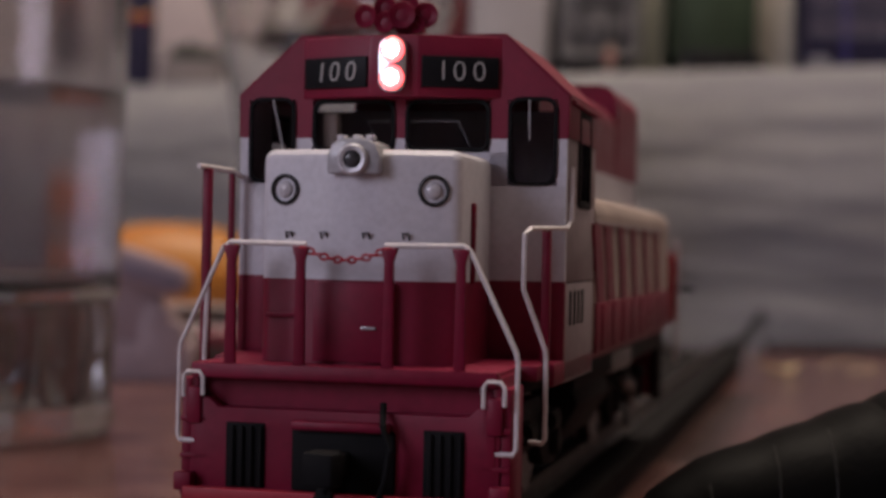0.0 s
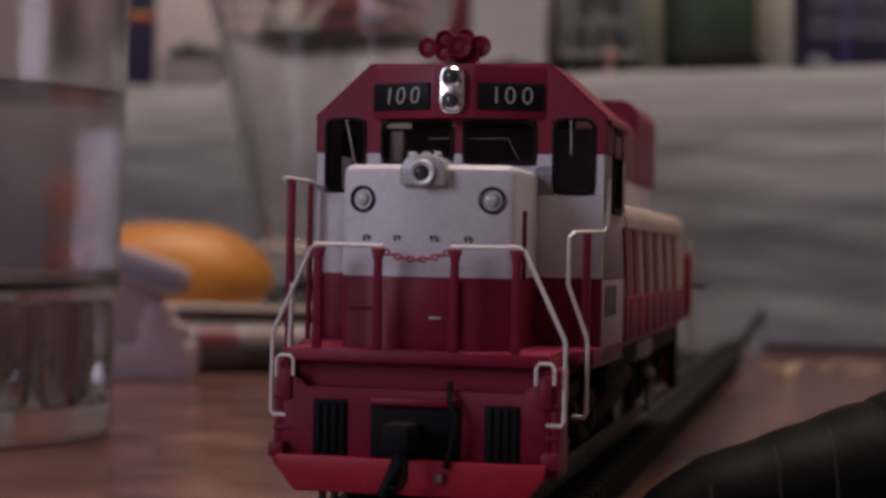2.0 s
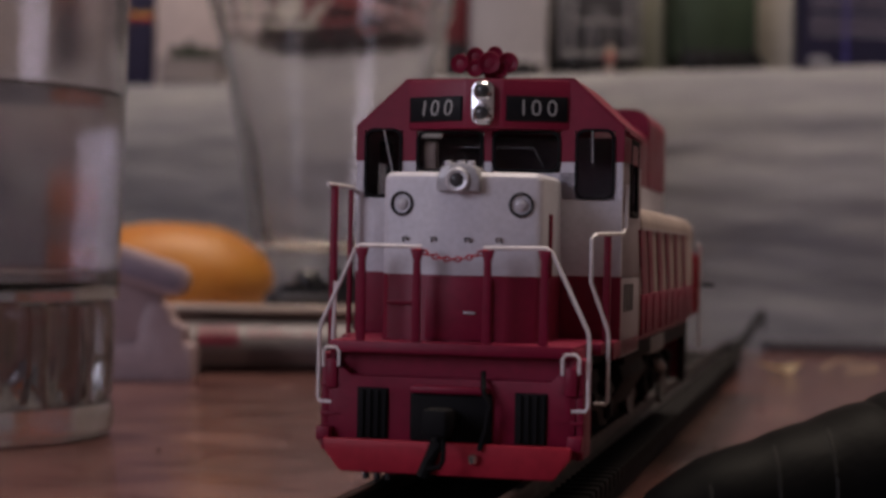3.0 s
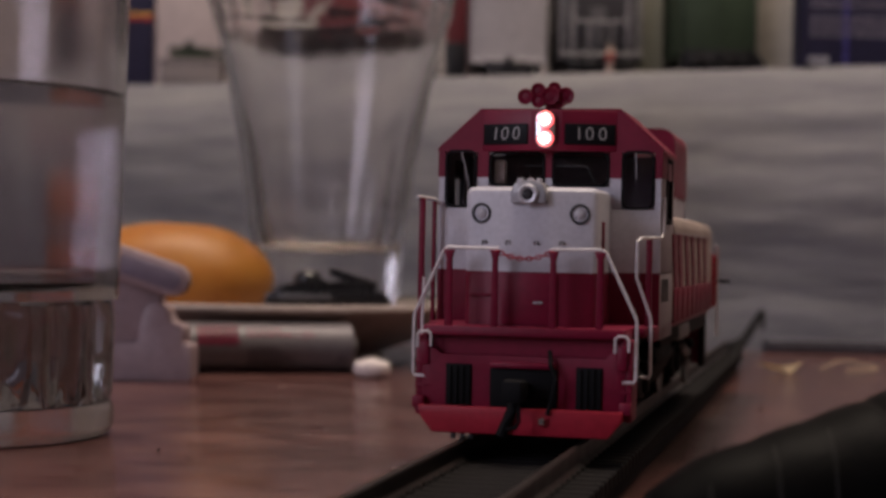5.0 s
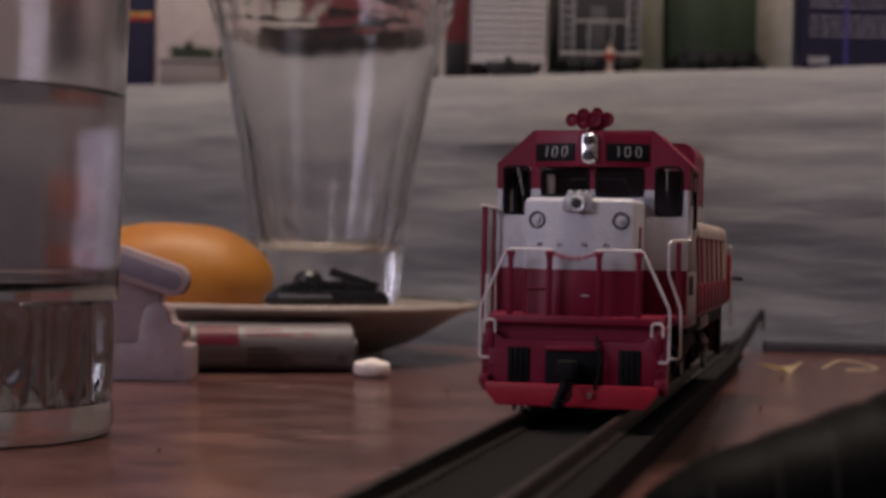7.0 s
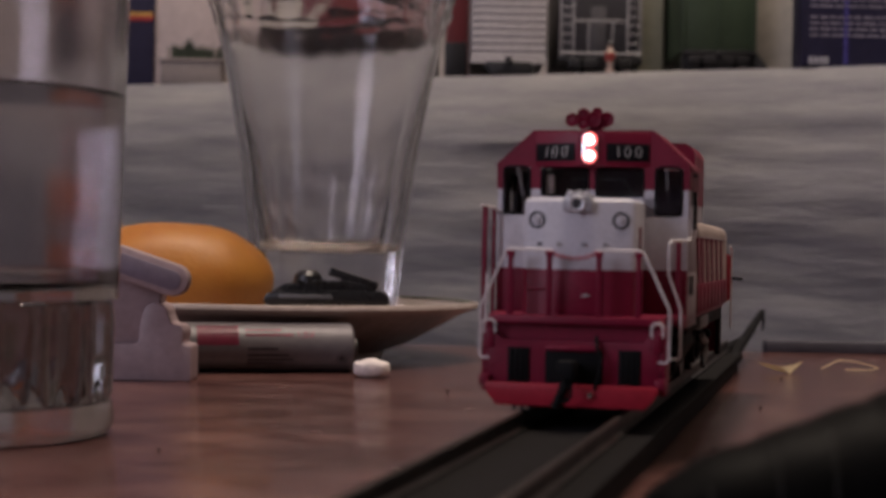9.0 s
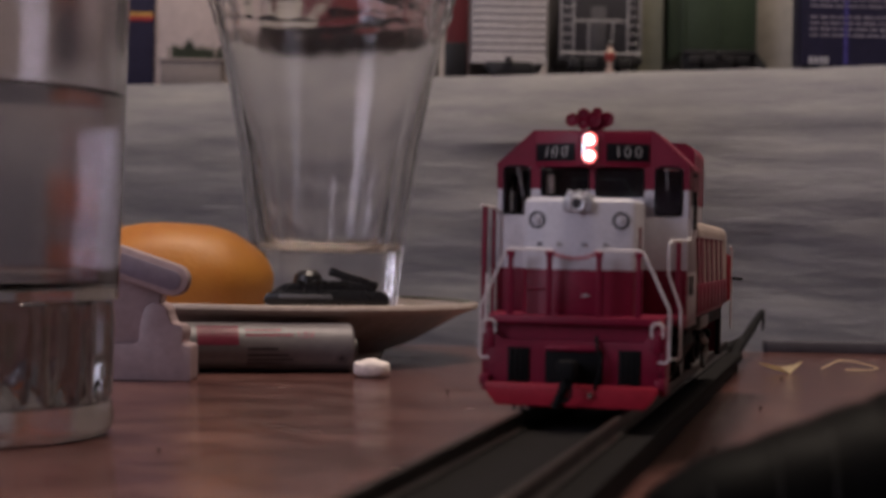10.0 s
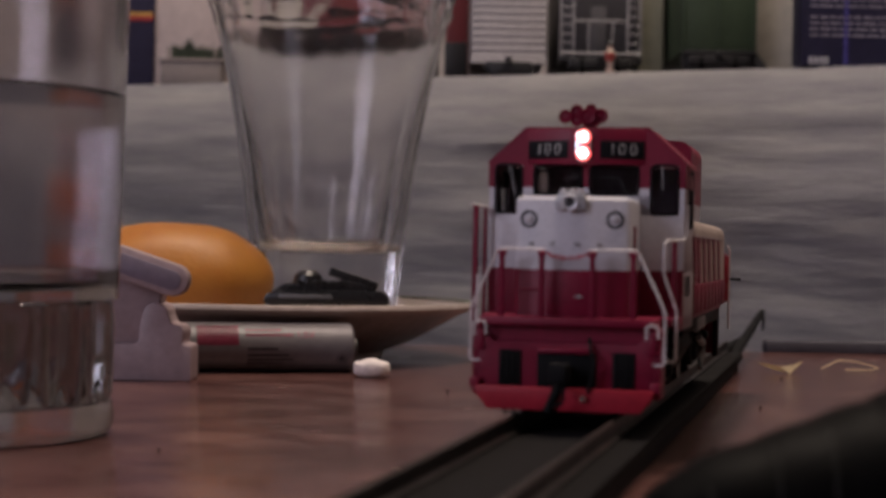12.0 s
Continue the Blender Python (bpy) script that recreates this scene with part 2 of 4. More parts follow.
def box(x0, x1, y0, y1, z0, z1, bevel=0.0, bm=None, seg=2):
    own = bm is None
    b = bmesh.new()
    bmesh.ops.create_cube(b, size=1)
    bmesh.ops.scale(b, vec=(x1 - x0, y1 - y0, z1 - z0), verts=b.verts[:])
    bmesh.ops.translate(b, vec=((x0 + x1) / 2, (y0 + y1) / 2, (z0 + z1) / 2), verts=b.verts[:])
    if bevel:
        bmesh.ops.bevel(b, geom=b.edges[:], offset=bevel, segments=seg, profile=0.5, affect="EDGES")
    return b if own else merge(bm, b)


def merge(bm, other):
    me = bpy.data.meshes.new("joined")
    other.to_mesh(me)
    other.free()
    bm.from_mesh(me)
    bpy.data.meshes.remove(me)
    return bm


def prism(points, a, b, axis="y", bevel=0.0, bm=None):
    """A solid with the outline points, drawn out along an axis from a to b."""
    o = bmesh.new()
    at = {"y": lambda p, q: (p[0], q, p[1]), "x": lambda p, q: (q, p[0], p[1]), "z": lambda p, q: (p[0], p[1], q)}[axis]
    lo = [o.verts.new(at(p, a)) for p in points]
    hi = [o.verts.new(at(p, b)) for p in points]
    o.faces.new(lo), o.faces.new(hi[::-1])
    n = len(points)
    for i in range(n):
        o.faces.new((lo[i], lo[(i + 1) % n], hi[(i + 1) % n], hi[i]))
    bmesh.ops.recalc_face_normals(o, faces=o.faces[:])
    if bevel:
        bmesh.ops.bevel(o, geom=o.edges[:], offset=bevel, segments=2, profile=0.5, affect="EDGES")
    return o if bm is None else merge(bm, o)


def tube(points, r, seg=8, bm=None, closed=False):
    """A round rod swept along a line of points."""
    o = bmesh.new()
    pts = [Vector(p) for p in points]
    rings = []
    n = len(pts)
    for i, p in enumerate(pts):
        a = pts[(i - 1) % n] if closed or i else p
        b = pts[(i + 1) % n] if closed or i < n - 1 else p
        d = (b - a).normalized()
        side = d.cross(Vector((0, 0, 1)) if abs(d.z) < 0.9 else Vector((1, 0, 0))).normalized()
        if rings and side.dot(last) < 0:
            side = -side
        last = side
        up = side.cross(d)
        rr = r[i] if isinstance(r, (list, tuple)) else r
        rings.append([o.verts.new(p + rr * (math.cos(2 * math.pi * k / seg) * side + math.sin(2 * math.pi * k / seg) * up)) for k in range(seg)])
    for i in range(n if closed else n - 1):
        A, B = rings[i], rings[(i + 1) % n]
        for k in range(seg):
            o.faces.new((A[k], A[(k + 1) % seg], B[(k + 1) % seg], B[k]))
    if not closed:
        o.faces.new(rings[0]), o.faces.new(rings[-1][::-1])
    bmesh.ops.recalc_face_normals(o, faces=o.faces[:])
    return o if bm is None else merge(bm, o)


def lathe(profile, at=(0, 0, 0), axis="z", seg=32, bm=None, closed=False, sx=1.0, sy=1.0):
    """Turns (radius, height) pairs round an axis through at."""
    o = bmesh.new()
    rings = []
    for r, h in profile:
        if r < 1e-6:
            rings.append([o.verts.new((0, 0, h))])
        else:
            rings.append([o.verts.new((sx * r * math.cos(2 * math.pi * k / seg), sy * r * math.sin(2 * math.pi * k / seg), h)) for k in range(seg)])
    pairs = list(zip(rings, rings[1:])) + ([(rings[-1], rings[0])] if closed else [])
    for A, B in pairs:
        for k in range(seg):
            j = (k + 1) % seg
            f = [A[k % len(A)], A[j % len(A)], B[j % len(B)], B[k % len(B)]]
            f = list(dict.fromkeys(f))
            if len(f) > 2:
                o.faces.new(f)
    turn = {"z": Matrix(), "y": Matrix.Rotation(radians(90), 4, "X"), "x": Matrix.Rotation(radians(90), 4, "Y")}[axis]
    bmesh.ops.transform(o, matrix=Matrix.Translation(at) @ turn, verts=o.verts[:])
    bmesh.ops.recalc_face_normals(o, faces=o.faces[:])
    return o if bm is None else merge(bm, o)


def arc(cx, cz, r, a0, a1, n=6):
    return [(cx + r * math.cos(radians(a0 + (a1 - a0) * i / n)), cz + r * math.sin(radians(a0 + (a1 - a0) * i / n))) for i in range(n + 1)]


def rounded(x0, x1, z0, z1, r, n=4):
    return arc(x1 - r, z0 + r, r, -90, 0, n) + arc(x1 - r, z1 - r, r, 0, 90, n) + arc(x0 + r, z1 - r, r, 90, 180, n) + arc(x0 + r, z0 + r, r, 180, 270, n)


def lettering(text, size, material, name, parent=None, m=None, label="", shear=0.0, extrude=0.00004, thin=0.0):
    """Built-in letters turned into a thin mesh, facing its own +z."""
    cu = bpy.data.curves.new(name, "FONT")
    cu.body, cu.size, cu.extrude, cu.align_x, cu.align_y, cu.shear, cu.offset = text, size, extrude, "CENTER", "CENTER", shear, -thin
    tmp = new(name, cu)
    me = bpy.data.meshes.new_from_object(tmp.evaluated_get(bpy.context.evaluated_depsgraph_get()))
    bpy.data.objects.remove(tmp)
    me.materials.clear()
    me.materials.append(material)
    ob = new(name, me)
    if m is not None:
        me.transform(m)
    if parent:
        ob.parent = parent
    return tagged(ob, label)

# ---------------------------------------------------------------- the room (closes the place)
FLOOR_Z = -750.0


def setting(name, bm, material, label):
    return tagged(part(name, bm, material), label, kind="structure")


setting("floor", box(-1700, 1900, -1700, 1700, FLOOR_Z - 60, FLOOR_Z), M_FLOOR, "brown carpeted floor of the room")
setting("ceiling", box(-1700, 1900, -1700, 1700, 1650, 1720), M_CEIL, "off-white painted ceiling")
setting("wall_far", box(-1700, 1900, 1600, 1700, FLOOR_Z, 1650), M_WALL, "warm grey plaster wall behind the shelf")
setting("wall_right", box(1800, 1900, -1600, 1600, FLOOR_Z, 1650), M_WALL, "warm grey plaster side wall")
setting("wall_back", box(-1700, 1900, -1700, -1600, FLOOR_Z, 1650), M_WALL, "warm grey plaster wall behind the camera")
side = bmesh.new()
for y0, y1, z0, z1 in ((-1600, -1556, FLOOR_Z, 1650), (-644, 1600, FLOOR_Z, 1650), (-1556, -644, FLOOR_Z, 238), (-1556, -644, 1262, 1650)):
    box(-1700, -1600, y0, y1, z0, z1, bm=side)
setting("wall_left", side, M_WALL, "warm grey plaster side wall with a wide window opening")
# lamp fitting under the ceiling
lamp = thing("ceiling_lamp", "plain white square lamp fitting under the ceiling", "lamp")
lamp.location = (0.16, 0.54, 1.65)
part("base_plate", box(-420, 420, -420, 420, -40, 0, 4), M_CEIL, lamp)

# ---------------------------------------------------------------- table
tab = thing("table", "varnished red-brown wooden table with scuffed glossy top", "table")
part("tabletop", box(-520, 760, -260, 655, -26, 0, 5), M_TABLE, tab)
for lx in (-470, 710):
    for ly in (-210, 605):
        part("leg", box(lx - 28, lx + 28, ly - 28, ly + 28, FLOOR_Z, -26, 4), M_TABLE, tab)
part("apron", box(-440, 680, -180, -160, -100, -26, 2), M_TABLE, tab)

# ---------------------------------------------------------------- cloth-covered shelf behind the table
SH_A, SH_B = Vector((-162.0, 869.0)), Vector((187.0, 712.0))
SH_DIR = (SH_B - SH_A).normalized()
SH_N = Vector((SH_DIR.y, -SH_DIR.x))  # towards the camera
SH_TOP = 119.0
shelf_turn = math.degrees(math.atan2(SH_DIR.y, SH_DIR.x))


def shelf_point(u, back, z):
    """u mm along the front edge from SH_A, back mm behind it."""
    p = SH_A + SH_DIR * u - SH_N * back
    return (p.x, p.y, z)


def draped_cloth():
    bm = bmesh.new()
    prof = [(280, SH_TOP - 1)] + [(b, SH_TOP) for b in (200, 120, 60, 30, 16)]
    prof += [(7 - 7 * math.sin(radians(a)), SH_TOP - 7 + 7 * math.cos(radians(a))) for a in (15, 30, 45)]
    sweep = ((116.0, 2.5), (108, 11.0), (97, 19), (85, 25), (70, 28.5), (50, 30), (25, 31.0), (5, 33), (-20, 34), (-90, 35))
    for z in range(115, -90, -3):
        for (za, fa), (zb, fb) in zip(sweep, sweep[1:]):
            if zb <= z <= za:
                prof.append((-(fa + (fb - fa) * (za - z) / (za - zb)), z))
                break
    rows = []
    for i, u in enumerate(range(-600, 441, 8)):
        row = []
        for b, z in prof:
            w = 0.0
            if b < 12:
                fall = min(1.0, (SH_TOP - z) / 30.0)
                w = fall * (2.6 * noise.noise((u * 0.004, z * 0.035, 3.1)) + 1.6 * noise.noise((u * 0.009 + z * 0.01, z * 0.075, 8.0)) + 1.0 * noise.noise((u * 0.035 + z * 0.03, z * 0.17, 1.0)))
            x, y, _ = shelf_point(u, b + w, z)
            row.append(bm.verts.new((x, y, z + (0.5 * noise.noise((u * 0.02, 4.0, b * 0.03)) if b >= 12 else 0))))
        rows.append(row)
    for A, B in zip(rows, rows[1:]):
        for k in range(len(prof) - 1):
            bm.faces.new((A[k], B[k], B[k + 1], A[k + 1]))
    geom = bm.faces[:]
    bmesh.ops.solidify(bm, geom=geom, thickness=1.5)
    return bm


shelf = thing("shelf", "long shelf draped in pale grey creased cloth", "shelf")
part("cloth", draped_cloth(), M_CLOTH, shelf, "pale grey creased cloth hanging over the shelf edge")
board = box(-600, 438, 14, 290, 95, 115, 2)
bmesh.ops.rotate(board, matrix=Matrix.Rotation(radians(shelf_turn), 3, "Z"), verts=board.verts[:])
bmesh.ops.translate(board, vec=(SH_A.x, SH_A.y, 0), verts=board.verts[:])
part("board", board, M_TABLE, shelf)
for u in (-560, 400):
    leg = box(u - 20, u + 20, 120, 160, FLOOR_Z, 95, 2)
    bmesh.ops.rotate(leg, matrix=Matrix.Rotation(radians(shelf_turn), 3, "Z"), verts=leg.verts[:])
    bmesh.ops.translate(leg, vec=(SH_A.x, SH_A.y, 0), verts=leg.verts[:])
    part("leg", leg, M_TABLE, shelf)

# ---------------------------------------------------------------- track
TH = 13.38
DX, DY = math.sin(radians(TH)), math.cos(radians(TH))
OFF = -46.4
RAIL_TOP = 8.7


def track_pose(s):
    """The engine's place at s mm along the track."""
    return pose((DX * s + DY * OFF) * 0.001, (DY * s - DX * OFF) * 0.001, RAIL_TOP * 0.001, 0, 0, -TH)


def build_track():
    track = thing("track", "straight model railway track on black plastic roadbed", "track")
    track.matrix_world = track_pose(0)
    y0, y1 = -60.0, 552.0
    part("underlay", prism([(-13.6, -RAIL_TOP), (13.6, -RAIL_TOP), (13.2, -3.35), (-13.2, -3.35)], y0, y1, "y"), M_ROADBED, track, "black foam underlay strip")
    for sx in (-1, 1):
        c = sx * 8.8
        web = [(c - 1.2, -3.1), (c + 1.2, -3.1), (c + 1.2, -2.8), (c + 0.35, -2.4), (c + 0.35, -0.9), (c + 0.6, -0.7), (c + 0.6, -0.1), (c + 0.45, 0), (c - 0.45, 0), (c - 0.6, -0.1), (c - 0.6, -0.7), (c - 0.35, -0.9), (c - 0.35, -2.4), (c - 1.2, -2.8)]
        part("rail", prism(web, y0, y1 + 12, "y"), M_RAIL, track)
    tie = mesh_of("tie", box(-15, 15, -1.5, 1.5, -5.4, -3.1, 0.25, seg=1), M_ROADBED)
    clip = mesh_of("rail_clip", box(-1.7, 1.7, -0.6, 0.6, -3.2, -2.75, 0.15, seg=1), M_ROADBED)
    y = y0 + 3
    while y < y1:
        t = new("tie", tie)
        t.parent, t.location = track, (0, y * 0.001, 0)
        for sx in (-1, 1):
            c = new("rail_clip", clip)
            c.parent, c.location = track, (sx * 0.0088, y * 0.001, 0)
        y += 4.4
    # loose rail end that curls up off the table, with a hanging tab
    part("loose_end", tube([(12.6, 540, -4.6), (12.8, 566, -2.4), (13.6, 600, 0.2), (14.6, 635, 3.6), (15.6, 664, 6.4)], [1.6, 1.7, 1.6, 1.5, 1.3], 8), M_PITCH, track, "curled black plastic track end")
    part("end_tab", tube([(15.8, 662, 6.0), (16.2, 664, 2.6), (16.0, 664, -0.6)], [0.8, 0.7, 0.5], 6), M_PITCH, track)
    part("end_stub", tube([(7.0, 545, -4.0), (9.4, 580, -2.6), (11.6, 604, -1.4)], [1.7, 1.6, 1.1], 8), M_PITCH, track)


build_track()

# ---------------------------------------------------------------- the engine


def vface(bm, w, y_edge, y_mid, z0, z1, depth):
    """A block with a front folded to a shallow vee about the middle."""
    pts = [(-w, y_edge), (0, y_mid), (w, y_edge), (w, depth), (-w, depth)]
    return prism(pts, z0, z1, "z", 0.0, bm)


def build_engine():
    loco = thing("locomotive", "red and white model diesel locomotive on the track", "model train")
    P = lambda name, bm, m, label="", parent=None, smooth=True: part(name, bm, m, parent or loco, label, smooth)

    # frame, walkway and front beam
    P("walkway", box(-15.2, 15.2, -3.6, 131, 15.4, 17.0, 0.3), M_RED)
    for sx in (-1, 1):
        P("side_sill", box(sx * 17.4 - 0.6, sx * 17.4 + 0.6, 10, 36, 14.6, 17.0, 0.25), M_RED)
        P("rear_sill", box(sx * 16.0 - 0.6, sx * 16.0 + 0.6, 32, 126, 12.6, 15.4, 0.25), M_PITCH)
        P("walkway_edge", box(min(sx * 15, sx * 17.0), max(sx * 15, sx * 17.0), 6, 126, 15.4, 17.0, 0.2), M_RED)
    P("front_beam", prism([(-15.0, 15.5), (15.0, 15.5), (15.2, 15.8), (15.2, 17.0), (-15.2, 17.0), (-15.2, 15.8)], -4.9, -3.4, "y", 0.25), M_RED)
    P("beam_web", box(-14.4, 14.4, -2.6, -2.25, 12.0, 15.6), M_RED)
    # pilot: face with recesses
    pil = P("pilot", prism([(-15, 4.6), (15, 4.6), (15, 13.6), (13.4, 13.6), (12.4, 12.7), (-12.4, 12.7), (-13.4, 13.6), (-15, 13.6)], -4.4, -2.2, "y", 0.2), M_RED)
    P("pilot_back", box(-13.5, 13.5, -2.2, -0.6, 3.5, 15.4), M_DARK)
    for sx in (-1, 1):
        P("pilot_side", prism([(-4.4, 3.5), (3.0, 3.5), (3.0, 16.5), (-4.0, 16.5)], sx * 15.0 - 0.4, sx * 15.0 + 0.4, "x", 0.15), M_RED)
        g0, g1 = (8.1, 12.1) if sx > 0 else (-11.6, -7.6)
        P("grille", box(g0, g1, -4.6, -4.2, 5.0, 11.3, 0.15), M_PITCH, "black louvred grille", pil)
        for i in range(4):
            gx = g0 + 0.6 + i * 0.95
            P("bar", box(gx, gx + 0.34, -4.95, -4.5, 5.2, 11.0, 0.1), M_PITCH, "", pil)
    plough = P("plough", prism([(-15.4, 5.1), (15.4, 5.1), (15.2, 3.6), (13.2, 1.1), (-13.2, 1.1), (-15.2, 3.6)], -6.4, -5.4, "y", 0.25), M_BRIGHT_RED, "bright red plough plate under the pilot")
    P("plough_bracket", box(-14.6, 14.6, -5.5, -2.4, 3.4, 4.9, 0.3), M_BRIGHT_RED, "", plough)
    for x in (-10.2, -8.8, -7.4):
        P("peg", box(x - 0.35, x + 0.35, -5.2, -4.4, 0.1, 1.3, 0.1), M_BLACK, "", plough)
    P("coupler_pocket", box(-4.8, 5.4, -5.0, -4.1, 5.0, 11.0, 0.3), M_PITCH)
    P("pocket_lip", box(-4.6, 5.0, -5.9, -4.2, 10.9, 11.8, 0.3), M_RED)
    coup = P("coupler", box(-1.2, 1.2, -8.5, -3.0, 6.8, 9.0, 0.4), M_PITCH, "black plastic knuckle coupler")
    P("knuckle", prism([(-1.8, -11.0), (1.1, -11.2), (2.0, -10.0), (0.9, -9.2), (1.4, -8.0), (-1.6, -8.0)], 6.3, 9.5, "z", 0.3), M_PITCH, "", coup)
    P("trip_pin", tube([(0.6, -9.6, 6.2), (0.6, -9.6, 3.4), (0.2, -9.9, 2.6), (-1.2, -10.0, 2.3)], 0.3), M_DARK, "", coup)
    P("air_hose", tube([(-0.6, -5.6, 6.4), (-1.0, -6.6, 5.0), (-1.7, -7.0, 3.0), (-2.6, -7.0, 1.0)], 0.8), M_PITCH)
    P("cut_lever", tube([(4.2, -4.6, 13.6), (4.6, -6.2, 11.6), (5.4, -6.6, 9.4), (5.0, -6.8, 6.6), (4.3, -6.8, 4.4)], 0.34), M_PITCH)
    P("glad_hand", lathe([(0, -0.7), (0.55, -0.5), (0.6, 0.4), (0, 0.7)], (3.6, -6.9, 3.4), seg=10), M_CHROME, "small bright metal hose end")
    # step wells on the corners
    for sx in (-1, 1):
        st = P("step_well", box(sx * 15.9 - 0.5, sx * 15.9 + 0.5, -4.0, 2.0, 3.4, 15.4, 0.2), M_RED)
        for z in (4.0, 7.6, 11.2):
            P("step", box(sx * 15.0 - 1.4, sx * 15.0 + 1.4, -4.4, 1.2, z, z + 0.5, 0.1), M_RED, "", st)
        P("corner_foot", box(sx * 15.6 - 0.9, sx * 15.6 + 0.9, -5.8, -4.2, 4.6, 6.4, 0.25), M_RED, "", st)
        # grab irons over the corner steps
        g = sx * 14.9
        P("corner_post", box(g - 0.75, g + 0.75, -4.8, -3.6, 11.0, 14.6, 0.3), M_RED)
        P("grab_iron", tube([(g - 1.0, -4.9, 13.6), (g - 1.0, -4.9, 15.6), (g - 0.6, -4.9, 16.1), (g + 0.6, -4.9, 16.1), (g + 1.0, -4.9, 15.6), (g + 1.0, -4.9, 13.8)], 0.21, 6), M_RAILWHITE)
        # white end handrail, bent outwards and down
        P("handrail", tube([(sx * 3.9, -4.2, 28.6), (sx * 11.6, -4.2, 28.7), (sx * 12.3, -4.2, 28.2), (sx * 16.7, -3.7, 18.8), (sx * 16.86, -3.6, 18.0), (sx * 16.86, -3.8, 9.8), (sx * 16.6, -3.9, 9.3), (sx * 14.9, -4.1, 9.3)], 0.25), M_RAILWHITE, "white painted wire handrail")
        for px in (4.4, 11.4):
            P("stanchion", prism([(sx * px - 0.55, 17.0), (sx * px + 0.55, 17.0), (sx * px + 0.45, 27.0), (sx * px + 0.85, 28.4), (sx * px - 0.85, 28.4), (sx * px - 0.45, 27.0)], -4.6, -4.0, "y", 0.1), M_RED)
        # rails beside the cab steps
        if sx > 0:
            P("cab_handrail", tube([(18.5, 16.6, 37.2), (18.5, 16.2, 31.6), (18.2, 15.2, 30.8), (16.0, 6.2, 30.6), (15.7, 4.8, 30.0), (15.7, 4.6, 24.6), (17.8, 5.6, 18.6), (17.9, 5.6, 17.6), (17.9, 5.6, 9.8), (17.6, 5.8, 9.4), (16.2, 6.4, 9.4)], 0.25), M_RAILWHITE, "white painted wire handrail")
            P("cab_stanchion", box(16.4, 17.3, 10.4, 11.4, 17, 30.6, 0.15), M_RED)
        else:
            P("cab_handrail", tube([(-19.4, 6.8, 36.6), (-18.2, 13.6, 36.4), (-17.8, 15.6, 35.8)], 0.30), M_RAILWHITE, "white painted wire handrail")
            P("cab_stanchion", box(-19.3, -18.4, 7.6, 8.6, 15.6, 36.4, 0.15), M_RED)
            P("cab_stanchion", box(-18.6, -18.0, 13.4, 14.2, 15.6, 36.4, 0.15), M_RED)
            P("step_handrail", tube([(-17.7, 5.6, 24.0), (-17.9, 5.6, 17.6), (-17.9, 5.6, 9.8), (-16.2, 6.4, 9.4)], 0.28), M_RAILWHITE, "white painted wire handrail")
    # sagging chain between the two middle stanchions
    chain = bmesh.new()
    for i in range(13):
        u = -1 + 2 * i / 12
        z = 28.3 - 1.15 * (1 - u * u)
        tilt = 90 * (i % 2)
        ring = [(u * 4.2 + 0.42 * math.cos(a), -4.3 + 0.28 * math.sin(a) * math.cos(radians(tilt)), z + 0.28 * math.sin(a) * math.sin(radians(tilt)) - 0.0) for a in (k * math.pi / 4 for k in range(8))]
        tube(ring, 0.14, 5, chain, closed=True)
    P("chain", chain, M_BRIGHT_RED, "sagging red plastic safety chain")

    # nose
    nb = bmesh.new()
    vface(nb, 10.2, 0.6, -1.3, 17.0, 38.0, 15.4)
    top = [e for e in nb.edges if all(v.co.z > 37.9 for v in e.verts) or abs(e.verts[0].co.z - e.verts[1].co.z) > 5 and abs(e.verts[0].co.x) > 9]
    bmesh.ops.bevel(nb, geom=top, offset=1.1, segments=3, profile=0.5, affect="EDGES")
    nose = P("nose", nb, M_LIVERY, "white over red short hood with folded front")
    for sx in (-1, 1):
        fold = Matrix.Translation((sx * 7.55, 0.6 - 1.9 * (10.2 - 7.55) / 10.2, 34.0)) @ Matrix.Rotation(radians(sx * 10.55), 4, "Z")
        for name, prof, m, lab in (("ring", [(1.18, 0.0), (1.56, 0.0), (1.56, 0.22), (1.36, 0.30), (1.18, 0.2)], M_BLACK, "black lamp ring"),
                                   ("lens", [(0, 0.5), (0.4, 0.44), (0.72, 0.26), (0.86, 0.02), (0, 0.02)], M_CLASSLENS, "pale class lamp lens")):
            b = lathe(prof, seg=20, axis="y")
            bmesh.ops.transform(b, matrix=fold, verts=b.verts[:])
            P(name, b, m, lab, nose)
    # nose lamp housing
    hb = prism([(-2.7, 35.5), (2.7, 35.5), (2.7, 37.3), (2.2, 38.5), (1.1, 39.0), (-1.1, 39.0), (-2.2, 38.5), (-2.7, 37.3)], -2.2, 3.5, "y", 0.35)
    hous = P("nose_lamp", hb, M_LENS, "grey moulded nose lamp housing")
    P("bezel", lathe([(0.8, 0.0), (1.5, 0.0), (1.55, 0.3), (1.3, 0.5), (0.9, 0.4)], (0, -2.2, 36.9), "y", 24), M_BEZEL, "ribbed grey lamp bezel", hous)
    P("lamp_glass", lathe([(0, 0.5), (0.6, 0.4), (1.05, 0.05), (0, 0.05)], (0, -2.25, 36.9), "y", 16), M_DARKLENS, "dark lamp glass", hous)
    for i in range(16):
        a = 2 * math.pi * i / 16
        P("rib", box(-0.1, 0.1, -2.8, -2.4, -0.1, 0.1), M_BEZEL, "", hous).location = (0.00125 * math.cos(a), 0, 0.0369 + 0.00125 * math.sin(a))
